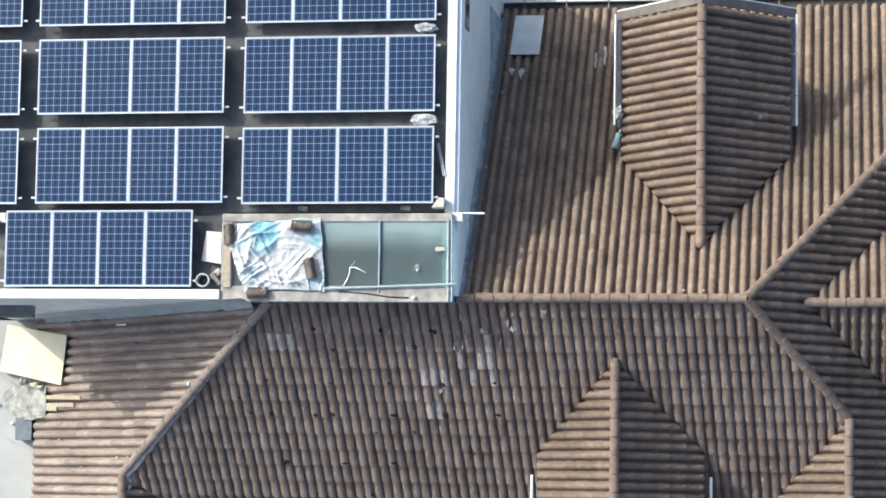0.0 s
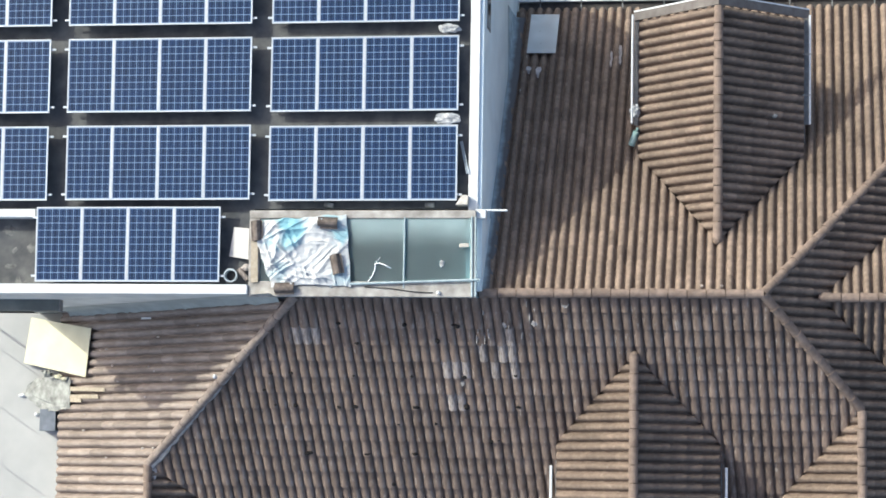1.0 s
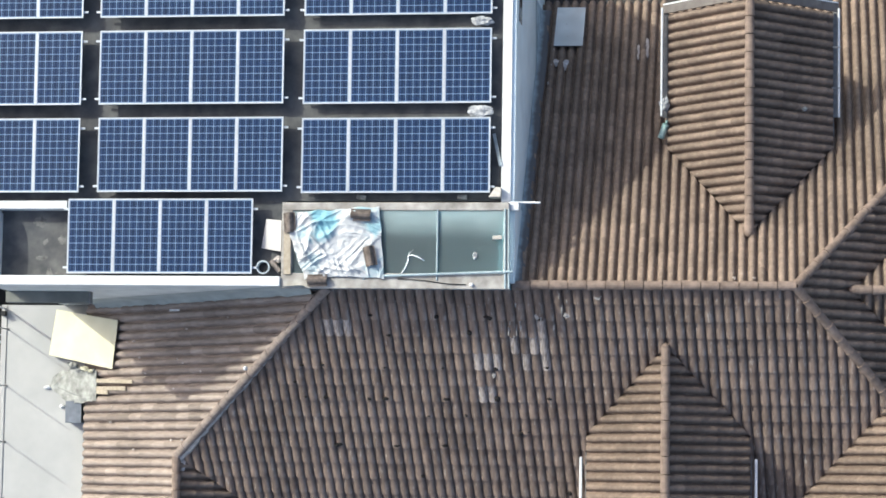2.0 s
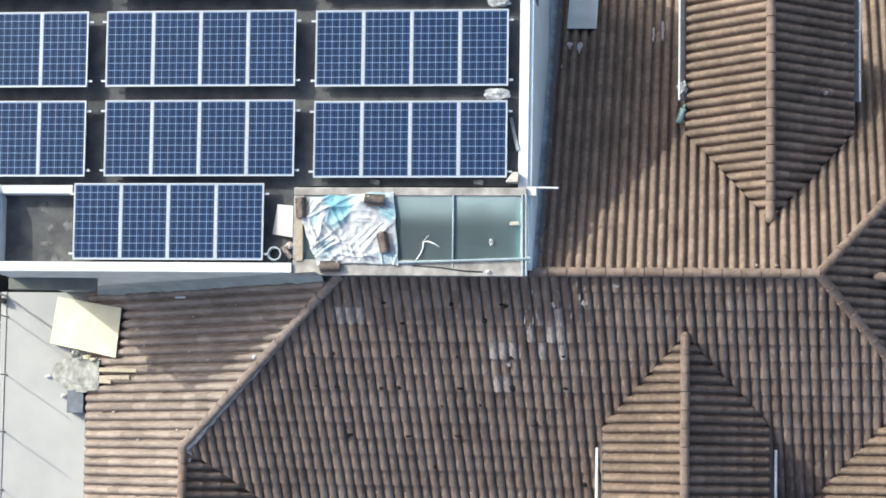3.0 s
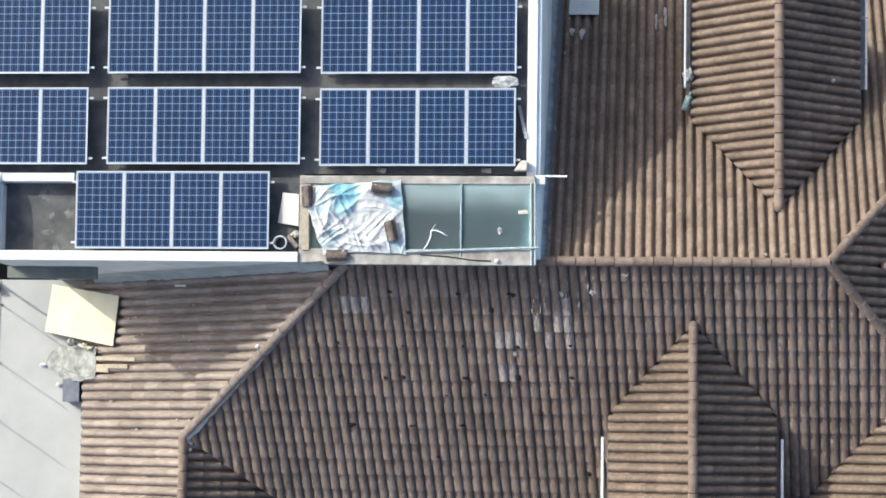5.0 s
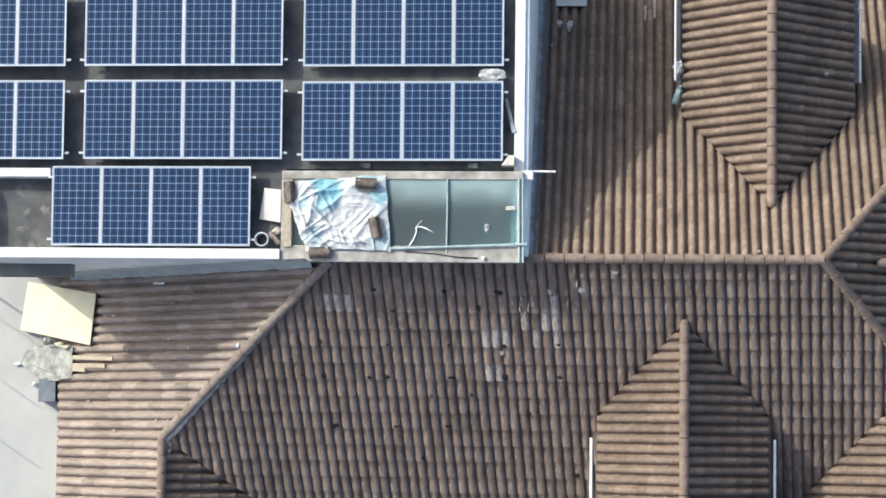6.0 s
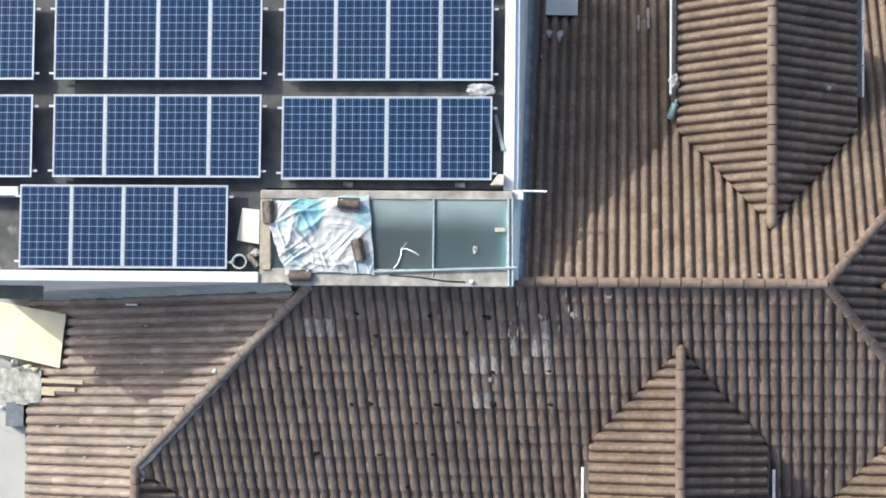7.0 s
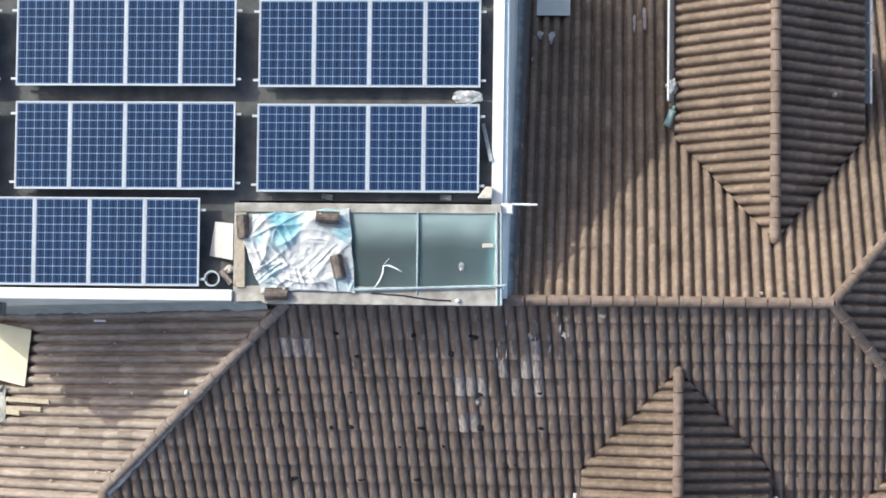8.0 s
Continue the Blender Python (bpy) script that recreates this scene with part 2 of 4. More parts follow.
    L(total, mix.inputs["Factor"]), L(white, mix.inputs["A"]), L(mix.outputs["Result"], bsdf.inputs["Base Color"])
    return m


def glass_material(name, tint, rough):
    m = bpy.data.materials.new(name)
    m.use_nodes = True
    b = m.node_tree.nodes["Principled BSDF"]
    b.inputs["Base Color"].default_value = (*tint, 1)
    b.inputs["Transmission Weight"].default_value, b.inputs["Roughness"].default_value = 1.0, rough
    b.inputs["IOR"].default_value = 1.45
    return m


SKY_TOP = 10.56
tarp_mat = tarp_material()
skylight_glass = glass_material("green_tinted_glass", (0.56, 0.76, 0.80), 0.40)


def add_dust(m):
    """A pale layer over the glass, strongest along its upper rim."""
    nt = m.node_tree
    N, L = nt.nodes, nt.links.new
    place, axes = N.new("ShaderNodeNewGeometry"), N.new("ShaderNodeSeparateXYZ")
    rise, cloud = N.new("ShaderNodeMapRange"), N.new("ShaderNodeTexNoise")
    rise.interpolation_type = "SMOOTHSTEP"
    rise.inputs["From Min"].default_value, rise.inputs["From Max"].default_value = -0.15, 0.55
    rise.inputs["To Min"].default_value, rise.inputs["To Max"].default_value = 0.04, 0.46
    cloud.inputs["Scale"].default_value, cloud.inputs["Detail"].default_value = 2.2, 5
    L(place.outputs["Position"], axes.inputs[0]), L(place.outputs["Position"], cloud.inputs["Vector"])
    L(axes.outputs["Y"], rise.inputs["Value"])
    cover = N.new("ShaderNodeMath")
    cover.operation = "MULTIPLY"
    L(rise.outputs["Result"], cover.inputs[0]), L(cloud.outputs["Fac"], cover.inputs[1])
    film, mix = N.new("ShaderNodeBsdfDiffuse"), N.new("ShaderNodeMixShader")
    film.inputs["Color"].default_value = (0.62, 0.72, 0.74, 1)
    L(cover.outputs[0], mix.inputs["Fac"]), L(N["Principled BSDF"].outputs[0], mix.inputs[1]), L(film.outputs[0], mix.inputs[2])
    L(mix.outputs[0], N["Material Output"].inputs["Surface"])


add_dust(skylight_glass)

# ---- building helpers ----
WORLD = {}


def keep(ob, parent=None):
    """Parents ob, whose mesh is in world space, without moving it."""
    if parent is not None:
        ob.parent = parent
        ob.matrix_parent_inverse = WORLD.get(parent.name, Matrix()).inverted()
    return ob


def empty(name, at=(0, 0, 0), **tags):
    ob = new(name)
    ob.empty_display_size = 0.2
    ob.matrix_basis = Matrix.Translation(at)
    WORLD[ob.name] = ob.matrix_basis.copy()
    return tagged(ob, **tags)


def part(name, bm, material, parent=None, label="", smooth=False):
    """Links a bmesh as one mesh object under a thing or a part."""
    me = bpy.data.meshes.new(name)
    bm.to_mesh(me)
    bm.free()
    me.materials.append(material)
    if smooth:
        me.shade_smooth()
    ob = new(name, me)
    return tagged(keep(ob, parent), label=label)


def flat_part(name, verts, faces, material, parent=None, label=""):
    me = bpy.data.meshes.new(name)
    me.from_pydata(verts, [], faces)
    me.materials.append(material)
    return tagged(keep(new(name, me), parent), label=label)


def box(x0, x1, y0, y1, z0, z1, bevel=0.008, m=None, bm=None):
    bm = bm or bmesh.new()
    made = bmesh.ops.create_cube(bm, size=1)["verts"]
    bmesh.ops.scale(bm, verts=made, vec=(x1 - x0, y1 - y0, z1 - z0))
    bmesh.ops.translate(bm, verts=made, vec=((x0 + x1) / 2, (y0 + y1) / 2, (z0 + z1) / 2))
    if bevel:
        edges = list({e for v in made for e in v.link_edges})
        made = bmesh.ops.bevel(bm, geom=edges, offset=bevel, segments=1, affect="EDGES")["verts"] + [v for v in made if v.is_valid]
    if m is not None:
        bmesh.ops.transform(bm, matrix=m, verts=list({v for v in made if v.is_valid}))
    return bm


def tube(path, radius, sides=8, bm=None):
    """A round bar along a chain of points."""
    bm = bm or bmesh.new()
    rings = []
    pts = [Vector(p) for p in path]
    for i, p in enumerate(pts):
        way = (pts[min(i + 1, len(pts) - 1)] - pts[max(i - 1, 0)]).normalized()
        side = way.cross(Vector((0, 0, 1)) if abs(way.z) < 0.9 else Vector((1, 0, 0))).normalized()
        up = side.cross(way)
        rings.append([bm.verts.new(p + radius * (math.cos(a) * side + math.sin(a) * up)) for a in (2 * math.pi * k / sides for k in range(sides))])
    for a, b in zip(rings, rings[1:]):
        for k in range(sides):
            bm.faces.new((a[k], a[(k + 1) % sides], b[(k + 1) % sides], b[k]))
    bm.faces.new(rings[0][::-1])
    bm.faces.new(rings[-1])
    bmesh.ops.recalc_face_normals(bm, faces=bm.faces[:])
    return bm


def prism(outline, z0, z1, bm=None, bevel=0.0):
    bm = bm or bmesh.new()
    low = [bm.verts.new((x, y, z0)) for x, y in outline]
    high = [bm.verts.new((x, y, z1)) for x, y in outline]
    n = len(outline)
    bm.faces.new(high)
    bm.faces.new(low[::-1])
    for i in range(n):
        bm.faces.new((low[i], low[(i + 1) % n], high[(i + 1) % n], high[i]))
    bmesh.ops.recalc_face_normals(bm, faces=bm.faces[:])
    if bevel:
        bmesh.ops.bevel(bm, geom=bm.edges[:], offset=bevel, segments=1, affect="EDGES")
    return bm


# ---- the plan: ridge, hips, eaves, flat roof ----
RIDGE_Y, RIDGE_Z = -1.0, 10.0
RIDGE_W, RIDGE_E = -3.717, 6.185
FALL, FALL_W, FALL_E = 0.80, 0.772, 0.8916
EAVE_N, EAVE_S, EAVE_W, EAVE_E = 6.10, -8.4, -10.32, 12.4
HIP_W, HIP_E = (-7.53, -4.655, 7.066), (8.244, -3.294, 8.164)
WALL_E, WALL_S, WALL_W = 0.285, -1.09, -11.00
DECK, PIT, COPE_E, COPE_S = 10.24, 10.02, 10.36, 10.58
TERRACE = 4.56


def height_n(y):
    return RIDGE_Z - (y - RIDGE_Y) * FALL


def height_s(y):
    return RIDGE_Z - (RIDGE_Y - y) * FALL


def height_w(x):
    return RIDGE_Z - (RIDGE_W - x) * FALL_W


SX0, SX1, SY0, SY1, SZ = -4.55, 0.285, -1.13, 0.69, 10.51  # the skylight
GX0, GX1, GY0, GY1 = -4.32, 0.16, -0.805, 0.52

# ---- ground ----
bm = bmesh.new()
bmesh.ops.create_grid(bm, x_segments=8, y_segments=8, size=600)
# Pale sheet out of view, there to bounce light onto walls and slopes.
tagged(part("ground", bm, bounce_ground), "unseen pale ground sheet bouncing light onto the houses", "ground", kind="structure")
# Dark sheet whose colour stands for the deep shade on the ground.
tagged(part("yard", box(-26, 26, -30, 24, -0.1, 0.02, 0), ground_mat), "dark grey sheet standing for shaded ground round the houses", "yard", kind="structure")

# ---- the flat-roofed house ----
house = empty("wall_flat_house", (-5, 4, 0), label="white rendered walls of the flat-roofed house", category="wall", kind="structure")
WEST = -13.3
NORTH = 6.98
part("wall", box(WALL_E - 0.2, WALL_E + 0.07, 0.70, NORTH, 0, COPE_E - 0.06, 0.006), blue_wall, house, "pale blue rendered wall above the tiled roof")
part("wall", box(WALL_W, SX1 - 0.005, WALL_S, WALL_S + 0.2, 0, COPE_S - 0.22, 0.006), south_wall, house)
part("wall", box(WEST, WEST + 0.25, 0.7, NORTH, 0, DECK + 0.1, 0.006), white_wall, house)
part("wall", box(WEST, WALL_E, NORTH, NORTH + 0.25, 0, DECK + 0.1, 0.006), white_wall, house)
part("wall", box(WALL_W, WALL_W + 0.2, WALL_S + 0.2, 0.5, 0, COPE_S - 0.2, 0.006), white_wall, house)
part("wall", box(WEST, WALL_W, 0.5, 0.7, 0, DECK - 0.01, 0.006), white_wall, house)
bm = box(-9.24, SX0 + 0.04, WALL_S + 0.1, 0.75, DECK - 0.3, DECK, 0)
box(WALL_W + 0.02, -9.242, WALL_S + 0.1, 0.75, PIT - 0.2, PIT, 0, bm=bm)
box(WEST + 0.05, WALL_E - 0.1, 0.75, NORTH + 0.1, DECK - 0.2, DECK, 0, bm=bm)
tagged(part("floor_flat_roof", bm, deck_mat), "dark grey felt flat roof with patches and dust", "flat roof", kind="structure")
coping = tagged(part("trim_parapet_east", box(WALL_E - 0.21, WALL_E + 0.0, 0.70, NORTH, COPE_E - 0.058, COPE_E, 0.012), white_wall), "bright white painted parapet coping along the roof edge", "parapet", kind="structure")
tagged(part("trim_parapet_south", box(WALL_W - 0.02, SX0 - 0.01, WALL_S, WALL_S + 0.205, COPE_S - 0.218, COPE_S, 0.012), white_wall), "bright white painted parapet coping beside the solar panels", "parapet", kind="structure")
bm = prism([(WALL_S + 0.207, PIT - 0.1), (0.75, PIT - 0.1), (0.75, DECK + 0.15), (0.62, DECK + 0.20), (0.45, DECK + 0.29), (0.25, COPE_S - 0.01), (0.05, COPE_S), (WALL_S + 0.207, COPE_S)], WALL_W - 0.02, WALL_W + 0.17)
for v in bm.verts:
    v.co = Vector((v.co.z, v.co.x, v.co.y))
bmesh.ops.recalc_face_normals(bm, faces=bm.faces[:])
tagged(part("trim_parapet_west", bm, white_wall), "white painted parapet stepping down at the roof corner", "parapet", kind="structure")
tagged(part("trim_parapet_corner", box(WALL_W + 0.172, -9.27, 0.56, 0.74, PIT, DECK + 0.15, 0.012), white_wall), "low white kerb wall beside the solar panels", "kerb", kind="structure")

# high narrow window in the east wall
window = empty("window_1", (0.38, 5.5, 9.6), label="narrow dark window strip high in the pale blue wall", category="window", kind="structure")
part("window_frame", box(WALL_E + 0.071, WALL_E + 0.085, 4.66, 6.30, 9.32, 9.86, 0.004), fascia_mat, window)
for y0, y1 in ((4.70, 5.46), (5.50, 6.26)):
    part("pane", box(WALL_E + 0.0855, WALL_E + 0.089, y0, y1, 9.36, 9.82, 0), window_glass_mat, window)

# sealing band where the tiles meet the east wall
bm = bmesh.new()
random.seed(3)
rows = []
for i in range(38):
    y = -0.95 + i * 0.185
    w = 0.12 + 0.03 * (y + 1) / 6 + random.uniform(-0.025, 0.03)
    z = height_n(y)
    up = 0.27 + 0.03 * math.sin(y * 2.3) + max(0.0, y - 4.3) * 0.9
    rows.append([bm.verts.new(p) for p in ((WALL_E + 0.074, y, z + up), (WALL_E + 0.086, y, z + 0.20), (WALL_E + w + 0.07, y, z + 0.165 + random.uniform(0, 0.012)), (WALL_E + w + 0.13, y, z + 0.09))])
for a, b in zip(rows, rows[1:]):
    for k in range(3):
        bm.faces.new((a[k], a[k + 1], b[k + 1], b[k]))
bmesh.ops.recalc_face_normals(bm, faces=bm.faces[:])
tagged(part("trim_sealing_east", bm, band_mat, smooth=True), "blue-grey mortar sealing between tiles and wall", "flashing", kind="structure")

bm = bmesh.new()
rows = []
for i in range(60):
    x = -10.02 + i * 0.102
    w = 0.055 + 0.03 * noise.noise((x * 2.1, 3, 0)) + random.uniform(-0.018, 0.022)
    z = height_w(x)
    rows.append([bm.verts.new(p) for p in ((x, WALL_S - 0.004, z + 1.25 - 0.10 * i / 60), (x, WALL_S - 0.022, z + 0.34), (x, WALL_S - 0.055 - w * 0.6, z + 0.18), (x, WALL_S - 0.06 - w, z + 0.125), (x, WALL_S - 0.075 - w, z + 0.03))])
for a, b in zip(rows, rows[1:]):
    for k in range(4):
        bm.faces.new((a[k], a[k + 1], b[k + 1], b[k]))
bmesh.ops.recalc_face_normals(bm, faces=bm.faces[:])
tagged(part("trim_sealing_south", bm, old_mortar_mat, smooth=True), "ragged greenish grey mortar sealing along the wall foot", "flashing", kind="structure")

# ---- solar panels ----
PANEL_W, PANEL_L, GAP = 1.0015, 1.597, 0.005


CELL_W, CELL_L = (PANEL_W - 0.075) / 6, (PANEL_L - 0.085) / 10


def cell_shape():
    """One silicon cell with clipped corners, a thin wafer."""
    g, c = 0.0066, 0.012
    a, b = CELL_W / 2 - g, CELL_L / 2 - g
    rim = ((c - a, -b), (a - c, -b), (a, c - b), (a, b - c), (a - c, b), (c - a, b), (-a, b - c), (-a, c - b))
    me = bpy.data.meshes.new("cell")
    verts, faces = [(x, y, 0) for x, y in rim] + [(x, y, -0.003) for x, y in rim], [tuple(range(8))] + [(i, i + 8, (i + 1) % 8 + 8, (i + 1) % 8) for i in range(8)]
    for x in (-a * 0.52, a * 0.52):
        faces.append(tuple(range(len(verts), len(verts) + 4)))
        verts += [(x - 0.0026, -b, 0.0012), (x + 0.0026, -b, 0.0012), (x + 0.0026, b, 0.0012), (x - 0.0026, b, 0.0012)]
    me.from_pydata(verts, [], faces)
    me.materials.append(cell_mat), me.materials.append(busbar_mat)
    for p in me.polygons[-2:]:
        p.material_index = 1
    return me


cell_mesh = cell_shape()


def solar_array():
    thing = empty("solar_array")
    for k in range(4):
        x = k * (PANEL_W + GAP)
        bm = bmesh.new()
        for a in ((x, x + PANEL_W, 0, 0.030), (x, x + PANEL_W, PANEL_L - 0.030, PANEL_L), (x, x + 0.030, 0.031, PANEL_L - 0.031), (x + PANEL_W - 0.030, x + PANEL_W, 0.031, PANEL_L - 0.031)):
            box(*a, -0.04, 0.0, 0.003, bm=bm)
        panel = part("solar_panel", bm, alu_mat, thing, "blue solar panel in a silver frame")
        part("backsheet", box(x + 0.03, x + PANEL_W - 0.03, 0.03, PANEL_L - 0.03, -0.030, -0.012, 0), backsheet_mat, panel)
        for i in range(6):
            for j in range(10):
                cell = new("cell", cell_mesh)
                keep(cell, panel)
                cell.matrix_basis = Matrix.Translation((x + 0.0375 + (i + 0.5) * CELL_W, 0.0425 + (j + 0.5) * CELL_L, -0.0085))
    for y in (0.13, 1.38):
        bm = box(-0.10, 4 * (PANEL_W + GAP) + 0.09, y - 0.022, y + 0.022, -0.085, -0.043, 0.003)
        part("mounting_rail", bm, alu_mat, thing)
        for x in (0.3, 3.7):
            part("foot", box(x - 0.05, x + 0.05, y - 0.05, y + 0.05, -0.43, -0.086, 0.004), alu_mat, thing)
    return thing


first = solar_array()
tagged(first, "row of four blue solar panels on silver rails", "solar panels", "solar arrays on the flat roof")
ARRAYS = [(-4.165, 0.890, 10.51, 0.0), (-4.162, 2.788, 10.52, 0.0), (-4.160, 4.683, 10.53, 0.0),
          (-8.575, 0.905, 10.58, 0.1), (-8.590, 2.787, 10.59, 0.15), (-8.60, 4.669, 10.60, 0.2),
          (-13.00, 0.890, 10.59, 0.1), (-13.00, 2.775, 10.60, 0.1), (-13.00, 4.660, 10.61, 0.1), (-9.190, -0.838, 10.57, 0.1)]
for x, y, z, rise in ARRAYS[1:]:
    copy_thing(first, pose(x, y, z, 0, rise, 0.12))
first.matrix_basis = pose(*ARRAYS[0][:3], 0, 0, 0.12)

# ---- tiled roofs ----
PITCH, COURSE = 0.209, 0.432
PROFILE = [(-0.5, -0.045), (-0.42, -0.045), (-0.385, 0.015), (-0.29, 0.068), (-0.11, 0.099), (0.09, 0.099), (0.25, 0.068), (0.345, 0.015), (0.385, -0.045), (0.5, -0.045)]


FLAT_PROFILE = [(-0.5, -0.030), (-0.455, -0.028), (-0.42, 0.026), (-0.34, 0.062), (-0.18, 0.080), (0.04, 0.076), (0.25, 0.052), (0.38, 0.015), (0.44, -0.026), (0.5, -0.030)]


def tile_shape(profile, lift):
    """One roll tile: the top skin, raised by lift towards its lower end, and the lower edge."""
    top = [((u if abs(u) > 0.45 else u * 0.90) * PITCH, -0.06, h * 0.84 - 0.008) for u, h in profile]
    end = [((u if abs(u) > 0.45 else u * 1.07) * PITCH, COURSE, h + lift) for u, h in profile]
    under = [(x, y, z - lift - 0.004) for x, y, z in end]
    n = len(profile)
    verts = top + end + end + under
    faces = [(i, n + i, n + i + 1, i + 1) for i in range(n - 1)] + [(2 * n + i, 3 * n + i, 3 * n + i + 1, 2 * n + i + 1) for i in range(n - 1)]
    return verts, faces


def tile_data(shape, material):
    me = bpy.data.meshes.new("tile")
    me.from_pydata(shape[0], [], shape[1])
    me.materials.append(material)
    me.shade_smooth()
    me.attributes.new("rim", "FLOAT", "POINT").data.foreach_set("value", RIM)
    return me


# how much painted highlight each corner of a tile takes: most on the flank at its lower end
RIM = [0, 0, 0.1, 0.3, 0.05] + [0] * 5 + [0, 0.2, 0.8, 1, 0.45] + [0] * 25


ROLL, FLAT_ROLL = tile_shape(PROFILE, 0.030), tile_shape(FLAT_PROFILE, 0.029)
TILE_F = ROLL[1]
TILES = {"plain": (ROLL[0], tile_data(ROLL, tile_mat), field_mat), "cream": (ROLL[0], tile_data(ROLL, lit_tile_mat), lit_field_mat),
         "dim": (FLAT_ROLL[0], tile_data(FLAT_ROLL, dim_tile_mat), dim_field_mat)}
pale_mesh = tile_data(FLAT_ROLL, pale_tile_mat)


def cut(points, a, b):
    """The part of a polygon that lies left of the line a-b in plan."""
    out = []
    side = [(b[0] - a[0]) * (p[1] - a[1]) - (b[1] - a[1]) * (p[0] - a[0]) for p in points]
    for i, p in enumerate(points):
        q, s, r = points[(i + 1) % len(points)], side[i], side[(i + 1) % len(points)]
        if s >= 0:
            out.append(p)
        if (s >= 0) != (r >= 0):
            k = s / (s - r)
            out.append(tuple(p[n] + k * (q[n] - p[n]) for n in range(3)))
    return out


def slope(name, owner, origin, down, fall, pieces, chosen, phase=0.0, label="", pale=(), count=300, wobble=0.006, kind="plain", relief=1.0, creep=0.0):
    """A roof slope: a board deck with roll tiles. origin: a point on its top line; down: its way downhill in plan;
    pieces: convex outlines in plan; chosen: the stretch (x0, x1, y0, y1) whose tiles are separate objects;
    creep: how far each course is laid to the side of the one above."""
    rnd = random.Random(name + str(origin))
    tile_v, one, many = TILES[kind]
    d = Vector((*down, 0)).normalized()
    V = Vector((d.x, d.y, -fall)).normalized()
    Nn = Vector((d.x * fall, d.y * fall, 1)).normalized()
    U = V.cross(Nn)
    O = Vector(origin)
    base = Matrix((U, V, Nn)).transposed().to_4x4() @ Matrix.Diagonal((1, 1, relief, 1))
    # deck
    verts, faces = [], []
    for poly in pieces:
        k, n = len(verts), len(poly)
        for dz in (-0.09, -0.21):
            verts += [(x, y, O.z - fall * ((x - O.x) * d.x + (y - O.y) * d.y) + dz) for x, y in poly]
        faces += [tuple(range(k, k + n)), tuple(range(k + 2 * n - 1, k + n - 1, -1))]
        faces += [(k + i, k + n + i, k + n + (i + 1) % n, k + (i + 1) % n) for i in range(n)]
    deck = flat_part(name, verts, faces, under_mat, owner, label)
    corners = [Vector((x, y, O.z - fall * ((x - O.x) * d.x + (y - O.y) * d.y))) - O for poly in pieces for x, y in poly]
    us, vs = [c.dot(U) for c in corners], [c.dot(V) for c in corners]
    fv, ff, rims, made = [], [], [], 0
    for k in range(int(min(vs) / COURSE) - 1, int(max(vs) / COURSE) + 2):
        for i in range(int(min(us) / PITCH) - 2, int(max(us) / PITCH) + 3):
            at = O + U * ((i + phase) * PITCH + k * creep) + V * (k * COURSE) + Nn * (-0.002 + rnd.uniform(-1, 1) * wobble * 0.6)
            m = Matrix.Translation(at) @ base @ Euler((rnd.uniform(-1, 1) * wobble * 2.2, rnd.uniform(-1, 1) * wobble * 2, rnd.uniform(-1, 1) * wobble - creep / COURSE)).to_matrix().to_4x4()
            pts = [m @ Vector(p) for p in tile_v]
            rim = [pts[0], pts[9], pts[10], pts[19]]
            mid = at + V * COURSE * 0.5
            for poly in pieces:
                edges = list(zip(poly, poly[1:] + poly[:1]))
                inside = [[(b[0] - a[0]) * (p.y - a[1]) - (b[1] - a[1]) * (p.x - a[0]) for p in rim] for a, b in edges]
                if any(max(s) < 0 for s in inside):
                    continue
                whole = all(min(s) >= -0.001 for s in inside)
                if whole and made < count and chosen[0] < mid.x < chosen[1] and chosen[2] < mid.y < chosen[3]:
                    odd = any(abs(mid.x - px) < PITCH * 0.5 and abs(mid.y - py) < 0.185 for px, py in pale)
                    ob = new("tile", pale_mesh if odd else one)
                    keep(ob, deck)
                    ob.matrix_basis = m
                    made += 1
                elif whole:
                    n0 = len(fv)
                    fv += [tuple(p) for p in pts]
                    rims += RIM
                    ff += [tuple(n0 + q for q in f) for f in TILE_F]
                else:
                    seen = {}
                    for order, f in enumerate(TILE_F):
                        bit = [tuple(pts[q]) for q in f]
                        for a, b in edges:
                            bit = cut(bit, a, b)
                            if len(bit) < 3:
                                break
                        if len(bit) >= 3:
                            face = []
                            for p in bit:
                                key = (order < 9, *(round(c, 4) for c in p))
                                if key not in seen:
                                    seen[key] = len(fv)
                                    fv.append(p)
                                    rims.append(0.0)
                                if seen[key] not in face:
                                    face.append(seen[key])
                            if len(face) >= 3:
                                ff.append(tuple(face))
    if ff:
        field = flat_part("tile_field", fv, ff, many, deck, "brown roll tiles")
        field.data.shade_smooth()
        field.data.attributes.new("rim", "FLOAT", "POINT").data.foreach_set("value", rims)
        tagged(field, kind="stuff")
    return deck


def cap_shape(length=0.364, r0=0.096, r1=0.103):
    verts, faces = [], []
    n = 9
    for x, r in ((0, r0), (length - 0.05, r1), (length - 0.048, r1 + 0.004), (length, r1 + 0.004), (length, r1 - 0.016)):
        verts += [(x, r * math.cos(math.pi * (i / (n - 1) * 1.2 - 0.1)), r * 0.95 * math.sin(math.pi * (i / (n - 1) * 1.2 - 0.1))) for i in range(n)]
    for k in range(4):
        faces += [(k * n + i, (k + 1) * n + i, (k + 1) * n + i + 1, k * n + i + 1) for i in range(n - 1)]
    me = bpy.data.meshes.new("ridge_cap")
    me.from_pydata(verts, [], faces)
    me.materials.append(cap_mat)
    return me


cap_mesh = cap_shape()
pale_cap_mesh = cap_mesh.copy()
